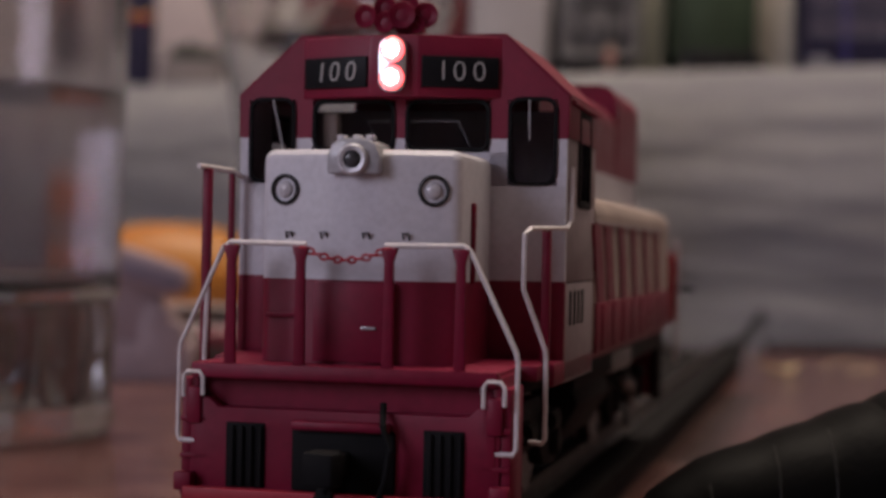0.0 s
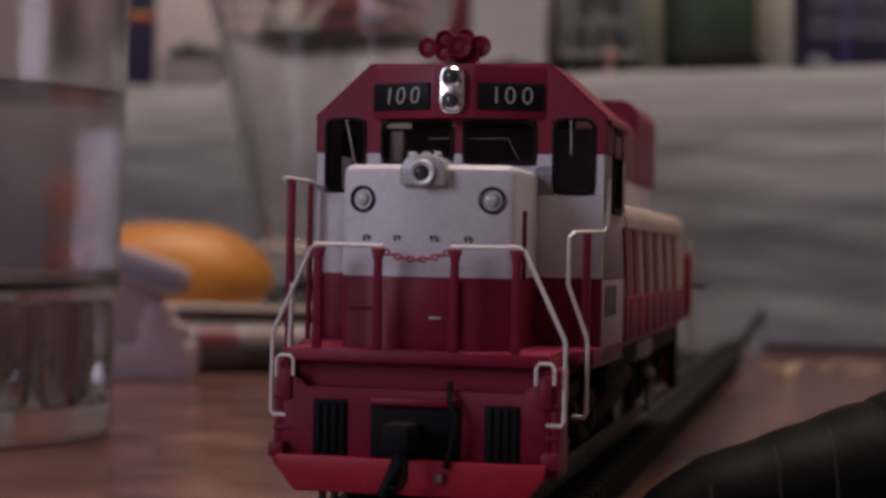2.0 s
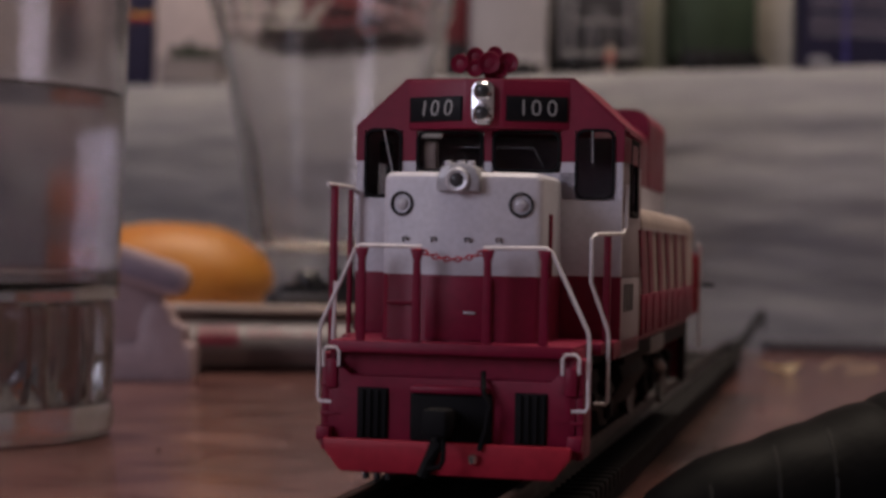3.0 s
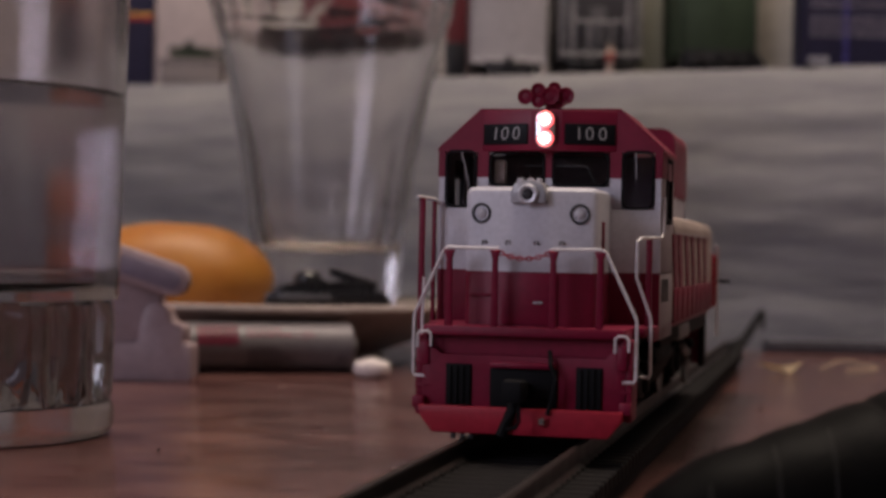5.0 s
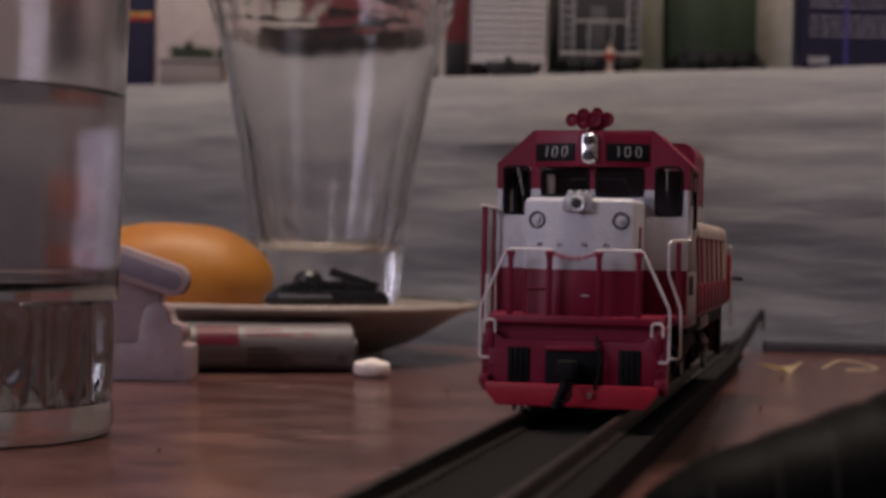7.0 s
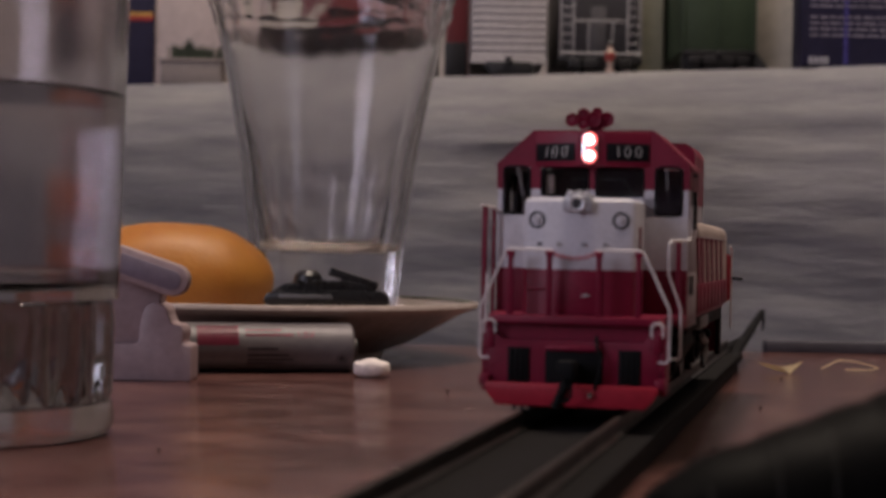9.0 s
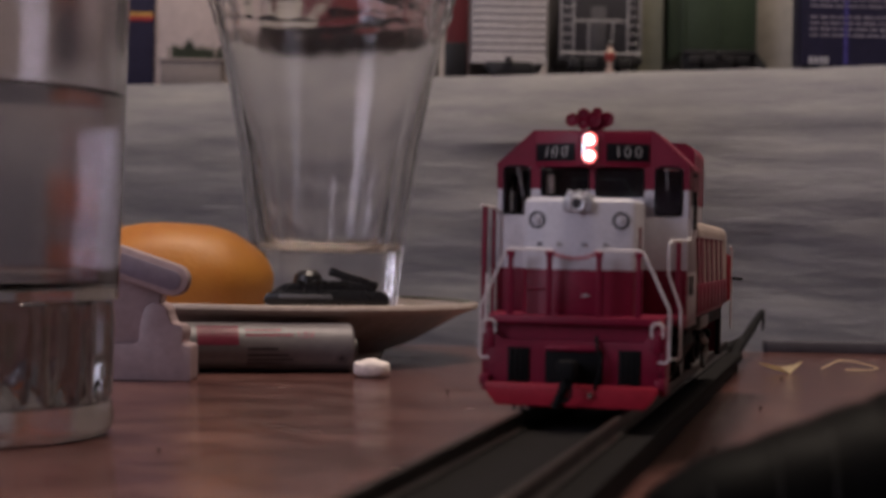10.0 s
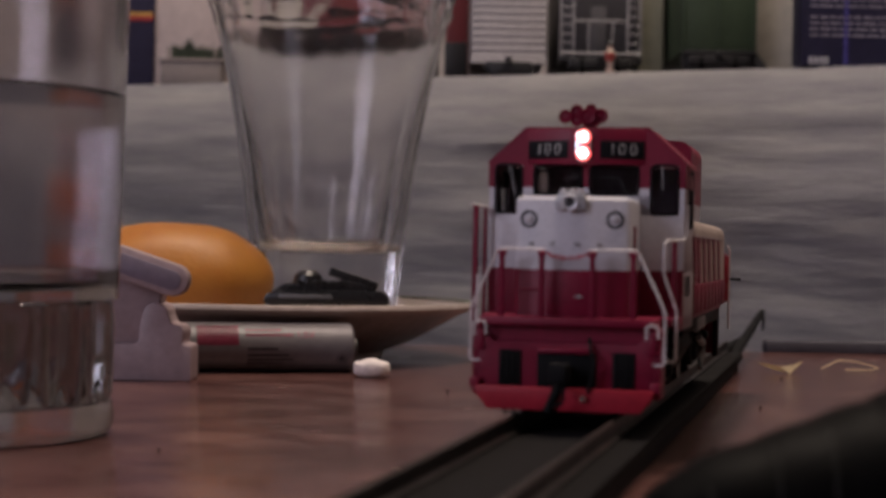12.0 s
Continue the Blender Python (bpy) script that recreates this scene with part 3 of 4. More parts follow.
    for x in (-1.4, 0.2, 1.5):
        P("lug", box(x - 0.4, x + 0.4, -1.8, -0.6, 38.6, 39.3, 0.15), M_WHITE, "", hous)
    for x in (-7.0, -3.2, 1.2, 5.0):
        y = 0.7 - 1.9 * (1 - abs(x) / 10.2)
        P("lift_ring", tube([(x - 0.3, y, 29.2), (x - 0.3, y - 0.5, 29.8), (x + 0.3, y - 0.5, 29.8), (x + 0.3, y, 29.2)], 0.11, 6), M_STEEL, "", nose)
    P("nose_door", box(-4.0, 4.0, -1.5, -0.4, 17.2, 25.0, 0.15), M_RED, "red nose door", nose)
    P("door_latch", box(0.9, 2.4, -1.8, -1.3, 20.45, 20.75, 0.1), M_LENS, "", nose)
    for x in (-7.6,):
        P("hinge_strip", box(x - 1.7, x + 1.7, -0.5, 0.3, 21.4, 21.8, 0.1), M_RED, "", nose)
    P("side_grab", box(10.1, 10.6, 5.0, 5.9, 25.0, 33.0, 0.15), M_RED, "red grab bar on the nose side", nose)

    # cab, hollow, with real window openings
    cabz0, cabz1 = 17.0, 44.5
    cf, cb = 15.4, 36.0
    cab = P("cab", box(-18, 18, cf, cf + 1.0, cabz0, 35.2, 0.1), M_LIVERY, "red and white cab with dark windows")
    C = lambda name, bm, m=M_LIVERY, label="": P(name, bm, m, label, cab)
    C("front_panel", box(-11.6, 11.6, cf, cf + 1.0, 35.2, 38.7))
    for x0, x1 in ((-18, -17.0), (-11.7, -9.8), (-0.55, 0.55), (9.8, 11.7), (17.0, 18)):
        C("window_post", box(x0, x1, cf, cf + 1.0, 35.2 if abs(x0 + x1) > 3 else 38.7, 44.8))
    # header, folded, carries the number boards
    hd = bmesh.new()
    prism([(-18, 44.2), (18, 44.2), (18, 44.6), (11.2, 50.9), (-11.2, 50.9), (-18, 44.6)], cf - 0.02, cf + 1.2, "y", 0.0, hd)
    C("header", hd)
    brow = prism([(-11.2, cf + 0.5), (-11.0, cf), (-2.6, cf - 3.0), (2.6, cf - 3.0), (11.0, cf), (11.2, cf + 0.5)], 44.3, 50.8, "z", 0.2)
    C("brow", brow, M_LIVERY)
    for sx in (-1, 1):
        x0, x1 = sorted((sx * 17.2, sx * 18.0))
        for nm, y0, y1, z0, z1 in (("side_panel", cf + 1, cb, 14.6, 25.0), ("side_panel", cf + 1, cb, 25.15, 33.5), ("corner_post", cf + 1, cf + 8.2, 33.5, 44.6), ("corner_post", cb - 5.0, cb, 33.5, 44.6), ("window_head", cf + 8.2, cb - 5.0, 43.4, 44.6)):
            C(nm, box(x0, x1, y0, y1, z0, z1, 0.08), M_PINK, "white cab side panel with shade in its pinkish colour")
        for k in range(4):
            C("louvre", box(min(sx * 17.9, sx * 18.12), max(sx * 17.9, sx * 18.12), cf + 3.4 + k * 2.8, cf + 4.4 + k * 2.8, 20.5, 24.2, 0.08), M_DARK)
        C("drip_strip", box(sx * 18.05 - 0.12, sx * 18.05 + 0.12, cf, cb, 40.3, 44.6, 0.05), M_RED)
        C("side_pane", box(sx * 17.5 - 0.15, sx * 17.5 + 0.15, cf + 8.2, cb - 5.0, 33.5, 43.4), M_PANE, "dark cab side pane")
        for ya, yb, za, zb in ((cf + 7.6, cf + 8.6, 33.2, 43.8), (cb - 5.4, cb - 4.4, 33.2, 43.8), (cf + 8.6, cb - 5.4, 33.1, 34.0), (cf + 8.6, cb - 5.4, 43.0, 43.8)):
            C("window_frame", box(sx * 18.0 - 0.25, sx * 18.0 + 0.25, ya, yb, za, zb, 0.1), M_PITCH, "black rubber window frame")
        C("awning", prism([(sx * 18.0, 44.3), (sx * 18.6, 43.9), (sx * 18.6, 44.2), (sx * 18.0, 44.7)], cf + 2, cb, "y"), M_RED)
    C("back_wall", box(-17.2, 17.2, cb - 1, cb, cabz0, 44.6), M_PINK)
    C("roof", prism([(-18.3, 44.3), (-18.3, 44.8), (-11.3, 51.2), (11.3, 51.2), (18.3, 44.8), (18.3, 44.3), (17.4, 44.3), (11.0, 50.2), (-11.0, 50.2), (-17.4, 44.3)], cf + 0.2, cb + 2.0, "y"), M_RED)
    C("cab_floor", box(-17.2, 17.2, cf + 1, cb - 1, 24.5, 25.5), M_DARK)
    C("seat", box(-9.1, -7.3, cf + 1.3, cf + 3, 25.5, 43.0, 0.4), M_POST, "beige moulded cab interior post")
    C("control_stand", box(3.0, 9.0, cf + 4, cf + 9, 25.5, 36.5, 0.5), M_DARK)
    for x0, x1, z0 in ((-9.8, -0.55, 38.7), (0.55, 9.8, 38.7), (-17.0, -11.7, 35.2), (11.7, 17.0, 35.2)):
        z1 = 44.25 if z0 > 36 else 44.5
        fr = bmesh.new()
        outer, inner = rounded(x0, x1, z0, z1, 1.35), rounded(x0 + 0.4, x1 - 0.4, z0 + 0.4, z1 - 0.4, 1.0)
        for yv in (cf - 0.25, cf + 0.3):
            A = [fr.verts.new((p[0], yv, p[1])) for p in outer]
            B = [fr.verts.new((p[0], yv, p[1])) for p in inner]
            n = len(A)
            for i in range(n):
                fr.faces.new((A[i], A[(i + 1) % n], B[(i + 1) % n], B[i]))
            if yv > cf:
                for i in range(n):
                    fr.faces.new((A[i], A[(i + 1) % n], A0[(i + 1) % n], A0[i]))
                    fr.faces.new((B[i], B[(i + 1) % n], B0[(i + 1) % n], B0[i]))
            A0, B0 = A, B
        C("window_frame", fr, M_PITCH, "black rubber window frame")
        C("window_pane", box(x0 + 0.2, x1 - 0.2, cf + 0.4, cf + 0.7, z0 + 0.2, z1 - 0.2), M_PANE, "dark tinted cab pane")
    C("sun_visor", tube([(-2.9, cf + 2.0, 39.6), (-4.2, cf + 2.0, 42.1), (5.8, cf + 2.0, 42.1), (7.2, cf + 2.0, 39.4)], 0.13, 6), M_LENS, "thin grey rod behind the windscreen")
    C("wiper", tube([(-14.2, cf - 0.4, 44.2), (-12.9, cf - 0.45, 38.6)], 0.10, 6), M_LENS, "thin grey wiper arm")
    C("wiper", tube([(14.0, cf - 0.4, 44.2), (14.1, cf - 0.45, 40.0)], 0.10, 6), M_LENS, "thin grey wiper arm")
    # number boards on the folded header
    for sx in (-1, 1):
        a, b = (2.9, cf - 3.0 + 0.3 * 3.0 / 8.4), (10.6, cf - 3.0 + 8.0 * 3.0 / 8.4)
        ang = math.atan2(b[1] - a[1], b[0] - a[0])
        mid = ((a[0] + b[0]) / 2 * sx, (a[1] + b[1]) / 2, 46.95)
        L = math.hypot(b[0] - a[0], b[1] - a[1])
        turn = Matrix.Translation(mid) @ Matrix.Rotation(sx * ang, 4, "Z")
        bb = box(-L / 2, L / 2, -0.35, 0.4, -1.65, 1.65, 0.12)
        bmesh.ops.transform(bb, matrix=turn, verts=bb.verts[:])
        brd = C("number_board", bb, M_BOARD, "black number board with pale numerals")
        mm = Matrix.Translation([c * 0.001 for c in mid]) @ Matrix.Rotation(sx * ang, 4, "Z") @ Matrix.Translation((0, -0.00042, 0)) @ Matrix.Rotation(radians(90), 4, "X")
        for digit, dx in (("1", -0.0018), ("0", -0.0001), ("0", 0.0020)):
            lettering(digit, 0.0030, M_NUMERAL, "numeral", cab, mm @ Matrix.Translation((dx, 0, 0)), "pale numeral", 0.12 if sx < 0 else 0.0, thin=0.00004)
    # headlight
    hl = prism(rounded(-1.55, 1.55, 44.7, 50.5, 1.2), cf - 4.0, cf - 2.4, "y", 0.2)
    head = C("headlight", hl, M_CHROME, "bright twin headlight housing")
    # horn cluster on the roof
    horn = P("horn", box(-1.2, 1.2, 17.2, 20.0, 51.0, 53.0, 0.5), M_RED, "cluster of red moulded air horns")
    for x, z, r, y, tl in ((-3.9, 53.1, 1.3, 15.2, -8), (-1.9, 54.1, 1.25, 15.6, 0), (0.2, 53.1, 1.5, 14.6, 4), (0.6, 54.4, 1.1, 16.0, 6), (2.5, 53.2, 1.4, 15.4, 12), (-1.7, 52.4, 1.2, 14.8, -4), (1.6, 52.2, 1.0, 15.2, 5)):
        b = lathe([(0, 0.2), (r * 0.45, 0.1), (r * 0.95, 0.5), (r, 0.3), (r * 0.75, -0.5), (r * 0.4, -1.8), (r * 0.32, -5.0), (0, -5.0)], axis="y", seg=16)
        bmesh.ops.transform(b, matrix=Matrix.Translation((x, y, z)) @ Matrix.Rotation(radians(tl), 4, "Z"), verts=b.verts[:])
        P("trumpet", b, M_RED, "", horn)

    # long hood: tall middle and broad lower body with stripes
    hood = P("long_hood", prism([(-11, 17), (11, 17), (11.2, 47.6)] + arc(7.7, 47.6, 3.5, 0, 90, 5) + arc(-7.7, 47.6, 3.5, 90, 180, 5) + [(-11.2, 47.6)], cb, 131, "y", 0.0), M_LIVERY, "red topped long hood with white sides")
    P("radiator_section", prism([(-11.3, 40.3), (11.3, 40.3), (11.3, 51.6)] + arc(8.3, 51.6, 3.0, 0, 90, 5) + arc(-8.3, 51.6, 3.0, 90, 180, 5) + [(-11.3, 51.6)], 104, 131.4, "y", 0.0), M_RED, "raised red radiator section", hood)
    for y in (62, 84):
        P("fan", lathe([(0, 0.8), (5.5, 0.8), (6.4, 0.6), (6.6, 0), (0, 0)], (0, y, 51.0), "z", 24), M_RED, "", hood)
    for sx in (-1, 1):
        c = sx
        prof = [(c * 11, 17), (c * 18.1, 17), (c * 18.1, 32.6), (c * 17.9, 33.6), (c * 17.2, 34.5), (c * 15.8, 35.1), (c * 11, 35.4)]
        body = P("side_body", prism(prof, cb + 0.6, 119, "y"), M_SEAT, "cream lower body with slanting red stripes")
        for y in (37.0, 46.0, 58.6, 71.2, 85.0, 99.0):
            x0, x1 = sorted((c * 18.0, c * 18.3))
            P("stripe", prism([(y - 3.0, 31.6), (y + 3.0, 31.6), (y + 7.6, 22.0), (y + 1.6, 22.0)], x0, x1, "x"), M_RED, "", body)
        P("stripe_rail", box(*sorted((c * 18.0, c * 18.25)), cb + 1, 110, 31.5, 32.0, 0.05), M_PINK, "", body)
        x0, x1 = sorted((c * 17.9, c * 18.4))
        P("skirt_band", box(x0, x1, cb + 0.8, 119, 16.6, 22.4, 0.15), M_RED, "", body)
        for i in range(8):
            P("door_batten", box(*sorted((c * 18.3, c * 18.6)), 41 + i * 9.6, 41.7 + i * 9.6, 16.8, 22.2, 0.08), M_RED, "", body)
        P("rear_body", box(*sorted((c * 11, c * 18.2)), 119.2, 131, 16.6, 28.6, 0.5), M_RED, "red rear platform block")
        for y in (121.5, 126.0, 130.4):
            P("rear_slat", box(*sorted((c * 18.1, c * 18.5)), y, y + 1.2, 17, 28, 0.1), M_BRIGHT_RED)
        P("end_rail", tube([(c * 18.4, 129, 30.5), (c * 18.6, 131, 29.5), (c * 18.6, 131, 10.0)], 0.3), M_RAILWHITE)
        P("rear_lever", tube([(c * 18.2, 131, 22.5), (c * 21.4, 131.5, 22.3)], 0.35), M_DARK)
        P("rear_step", box(c * 15.9 - 0.6, c * 15.9 + 0.6, 124, 129, 3.6, 15.4, 0.2), M_DARK)
        P("air_reservoir", box(*sorted((c * 15.2, c * 16.8)), 64, 84, 12.2, 15.2, 0.6), M_STEELPAINT, "pale grey air reservoir")
    P("rear_pilot", box(-15, 15, 130, 132, 4, 15.4, 0.3), M_RED)
    P("fuel_tank", prism([(-13, 12), (-14, 9), (-11, 3.6), (11, 3.6), (14, 9), (13, 12)], 52, 82, "y", 0.5), M_DARK)
    P("underframe", box(-11, 11, 2, 128, 11.8, 15.4, 0.3), M_DARK)
    # trucks and wheels
    for yc in (24.0, 106.0):
        tr = P("truck", box(-6, 6, yc - 16, yc + 16, 6.6, 12.0, 0.5), M_DARK, "black moulded truck with steel wheels")
        for sx in (-1, 1):
            fr = prism([(yc - 20, 6.0), (yc - 19, 9.6), (yc - 8, 10.2), (yc - 5, 12.2), (yc + 5, 12.2), (yc + 8, 10.2), (yc + 19, 9.6), (yc + 20, 6.0), (yc + 15, 3.4), (yc + 8, 4.0), (yc + 5, 6.6), (yc - 5, 6.6), (yc - 8, 4.0), (yc - 15, 3.4)], sx * 12.4 - 0.9, sx * 12.4 + 0.9, "x", 0.25)
            P("side_frame", fr, M_DARK, "", tr)
            for yo in (-13.5, 13.5):
                P("journal", lathe([(0, 1.0), (1.5, 0.9), (1.9, 0.3), (1.9, 0), (0, 0)], (sx * 13.3, yc + yo, 6.3), "x", 14), M_DARK, "", tr)
                P("brake_cylinder", lathe([(0, 2), (1.2, 2), (1.2, -2), (0, -2)], (sx * 13.9, yc + yo * 0.55, 9.2), "y", 12), M_DARK, "", tr)
            if yc > 60:
                P("sand_pipe", tube([(sx * 14.6, yc - 14, 9.6), (sx * 15.0, yc - 9.5, 8.2), (sx * 15.0, yc - 8.4, 5.4), (sx * 14.8, yc - 11.0, 2.4)], [0.7, 1.0, 1.0, 0.7], 10), M_STEELPAINT, "pale curved sand pipe", tr)
            P("equaliser", tube([(sx * 13.8, yc - 12, 9.0), (sx * 13.9, yc, 7.4), (sx * 13.8, yc + 12, 9.0)], 0.6), M_DARK, "", tr)
        for yo in (-13.5, 13.5):
            ax = P("axle", lathe([(0, 9.5), (0.9, 9.5), (0.9, -9.5), (0, -9.5)], (0, yc + yo, 5.9), "x", 12), M_DARK, "", tr)
            for sx in (-1, 1):
                P("wheel", lathe([(0, 1.3), (2.2, 1.1), (4.6, 1.3), (5.9, 1.4), (5.95, -0.4), (6.6, -0.8), (6.6, -1.4), (0, -1.4)] if sx > 0 else [(0, -1.3), (2.2, -1.1), (4.6, -1.3), (5.9, -1.4), (5.95, 0.4), (6.6, 0.8), (6.6, 1.4), (0, 1.4)], (sx * 8.8, yc + yo, 5.95), "x", 28), M_STEEL, "worn steel wheel", tr)
    return loco, cab, head, cf


engine, engine_cab, headlight, CAB_FRONT = build_engine()


BULB_Y = CAB_FRONT - 3.3


def build_bulb(z):
    """One headlight bulb, turned about to imitate flashing: its one end glows, with a red rim for the halo, the other
    is a dark lens in a bright rim.
    """
    bm = bmesh.new()
    bmesh.ops.create_uvsphere(bm, u_segments=64, v_segments=33, radius=1.5)
    for f in bm.faces:
        c = -f.calc_center_median().normalized().y
        f.material_index = 0 if c > math.cos(radians(33)) else 1 if c > math.cos(radians(75)) else 2 if c < -math.cos(radians(38)) else 3
    ob = part("bulb", bm, (M_GLOW, M_GLOWRIM, M_DARKLENS, M_CHROME), headlight, "small headlight bulb with a glowing cap")
    ob.location = (0, BULB_Y * 0.001, z * 0.001)
    return ob


bulbs = [(build_bulb(49.1), 49.1), (build_bulb(46.2), 46.2)]

# ---------------------------------------------------------------- drinking glasses


def straight_glass():
    g = thing("drinking_glass", "clear straight drinking glass part filled with water", "glass")
    g.location = (-0.0955, 0.326, 0)
    outer = [(0, 26.2), (27, 26.2), (32.5, 26.2), (32.9, 40), (33.6, 80), (34.6, 140), (34.3, 141), (33.2, 141)]
    inner = [(32.6, 140), (31.6, 80), (30.6, 40), (30.0, 32), (28.4, 29.6), (20, 28.2), (10, 27.8), (0, 27.6)]
    part("vessel", lathe(outer + inner, seg=96), M_DULLGLASS, g)
    part("foot", lathe([(0, 1.2), (24, 1.0), (28.5, 0), (31, 0.3), (32.0, 1.6), (32.2, 4), (31.6, 6.6), (0, 6.8)], seg=128), M_FROST, g, "hazy rounded glass foot")
    bm = lathe([(0, 7.0), (31.4, 6.9), (32.2, 8.2), (32.3, 14), (32.4, 22), (32.0, 25.4), (31.0, 26.0), (0, 26.0)], seg=288)
    for v in bm.verts:
        r, z = math.hypot(v.co.x, v.co.y), v.co.z
        if r > 30 and 7.2 < z < 25.8:
            a = math.atan2(v.co.y, v.co.x) + 0.2
            k = 1 + 1.7 * (abs(math.sin(8 * a)) - 1) / r
            v.co.x *= k
            v.co.y *= k
    part("base", bm, M_BASEGLASS, g, "thick glass base, dark tint and flutes imitate its refraction")
    part("water", lathe([(0, 27.4), (10, 27.6), (20, 28.0), (28.6, 29.4), (30.3, 32), (30.9, 40), (31.6, 65.8), (31.0, 65.0), (0, 64.8)], seg=96), M_WATER, g, "still clear water")


def tumbler():
    g = thing("tumbler", "clear fluted tumbler with patterned top standing on the plate", "glass")
    g.location = (-0.0412, 0.601, 0.0056)
    outer = [(0, 0.4), (17, 0.4), (21, 0), (23.4, 1.2), (24.2, 6), (25.2, 14), (26.6, 29), (28.0, 39), (30.4, 59), (32.2, 69), (34.2, 79), (36.1, 89), (38.0, 98), (39.0, 103), (40.8, 109), (42.4, 114), (43.6, 120), (45.6, 136), (47, 150), (46.6, 150.8), (45.6, 150.8)]
    inner = [(44.0, 136), (41.8, 120), (40.4, 113), (38.4, 106), (36.0, 98), (33.6, 89), (31.4, 79), (29.2, 69), (27.4, 59), (25.0, 44), (22.6, 33), (18, 30.6), (9, 29.8), (0, 29.6)]
    # close rings where the moulded pattern lies
    low = [p for p in outer if p[1] < 106]
    high = [p for p in outer if p[1] > 136]
    mid = [(float(np.interp(z, [p[1] for p in outer[5:19]], [p[0] for p in outer[5:19]])), z) for z in range(106, 137, 2)]
    bm = lathe(low + mid + high + inner, seg=240)
    for v in bm.verts:
        r = math.hypot(v.co.x, v.co.y)
        if r < 5:
            continue
        a, z = math.atan2(v.co.y, v.co.x), v.co.z
        k = 0.0
        if 3 < z < 97:
            k = 0.55 * max(0, min(1, (z - 3) / 12, (84 - z) / 25)) * (abs(math.sin(6 * a + 0.35)) * 2 - 1.2)
        elif z > 107 and z < 148:
            k = 0.7 * min(1, (z - 107) / 4) * math.sin(14 * a + 0.45 * z) * math.cos(9 * a - 0.5 * z)
        v.co.x *= 1 + k / r
        v.co.y *= 1 + k / r
    part("vessel", bm, M_GLASS, g)


straight_glass()
tumbler()

# ---------------------------------------------------------------- plate with fruit and black part
plate = thing("plate", "cream china plate with a wide turned-up rim", "plate")
plate.location = (-0.063, 0.570, 0)
part("dish", lathe([(0, 2.6), (38, 2.6), (40, 0.4), (42, 0), (43.5, 0.6), (44, 2.8), (52, 5.6), (62, 11.0), (70, 15.6), (74.6, 17.2), (75.6, 18.2), (75.2, 19.2), (73.8, 19.6), (68, 17.6), (60, 12.8), (50, 7.6), (44, 5.9), (38, 5.5), (0, 5.5)], seg=96), M_CHINA, plate)

part("rim_line", lathe([(71.2, 18.95), (72.8, 19.45), (72.8, 19.62), (71.2, 19.12)], seg=96, closed=True), M_OLIVE, plate, "thin dull green line round the rim")

fruit = bmesh.new()
bmesh.ops.create_uvsphere(fruit, u_segments=48, v_segments=28, radius=1)
for v in fruit.verts:
    c = v.co.copy()
    x = math.copysign(abs(c.x) ** 0.92, c.x)
    bulge = 1 + 0.05 * noise.noise(c * 1.7)
    v.co = Vector((36 * x + (3.0 * max(0, -c.x) ** 6) * -1, 23 * c.y * bulge, 19.6 * c.z * bulge))
lemon = part("fruit", fruit, M_RIND)
lemon.location = (-0.0925, 0.566, 0.0245)
lemon.rotation_euler = (0, radians(-2), radians(6))
tagged(lemon, "orange-yellow oval fruit lying on the plate", "fruit")

# added out of direct view, only to refract an orange blotch into the glass
packet = thing("carton", "made-up orange and grey striped carton that colours the water glass", "box")
packet.location = (-0.330, 0.640, 0)
part("body", box(-56, 56, -20, 20, 0, 66, 1.0), M_GREYMAUVE, packet)
for z0, z1 in ((49, 65.8), (27, 38)):
    part("stripe", box(-56.2, 56.2, -20.3, 20.3, z0, z1, 0.6), M_DULLORANGE, packet, "dull orange printed band")

heap = thing("black_clip", "black plastic clip of layered parts lying on the plate", "clip")
heap.location = (-0.0360, 0.532, 0)
part("foot", box(-15, 12, -6, 9, 8.0, 20, 1.5), M_BLACK, heap)
part("lower_plate", prism([(-19.6, 19.6), (-17, 18.6), (17.5, 18.4), (19.6, 19.6), (19.2, 22), (17, 23.6), (-16, 23.4), (-18.6, 22.2)], -8, 8, "y", 0.5), M_GLOSSBLACK, heap)
part("grey_edge", box(-14.5, 2, -8.5, -7.6, 20.8, 22.2, 0.2), M_CLIPGREY, heap, "worn grey edge strip")
part("upper_plate", prism([(-16.5, 23.2), (15.5, 23.2), (13.0, 25.6), (5, 26.6), (-6, 26.0), (-13.5, 25.4)], -6, 7, "y", 0.5), M_GLOSSBLACK, heap)
part("knob", lathe([(0, 4.6), (2.6, 4.2), (4.2, 2.8), (5.0, 0), (0, 0)], (-6.2, -1, 25.4), seg=20), M_GLOSSBLACK, heap)
slab = box(-8, 8, -5, 5, -1.3, 1.3, 0.6)
bmesh.ops.rotate(slab, matrix=Matrix.Rotation(radians(17), 3, "Y"), verts=slab.verts[:])
bmesh.ops.translate(slab, vec=(8.2, 0, 27.2), verts=slab.verts[:])
part("lever", slab, M_GLOSSBLACK, heap)
part("toe", box(15.5, 19.4, -7, 6, 17.2, 19.4, 0.6), M_GLOSSBLACK, heap)
for i in range(6):
    part("tooth", box(-9 + i * 2.6, -7.6 + i * 2.6, -7.2, -5.6, 25.4, 26.6 + 0.2 * (i % 2), 0.25), M_GLOSSBLACK, heap)

# ---------------------------------------------------------------- battery, clamp, sweet


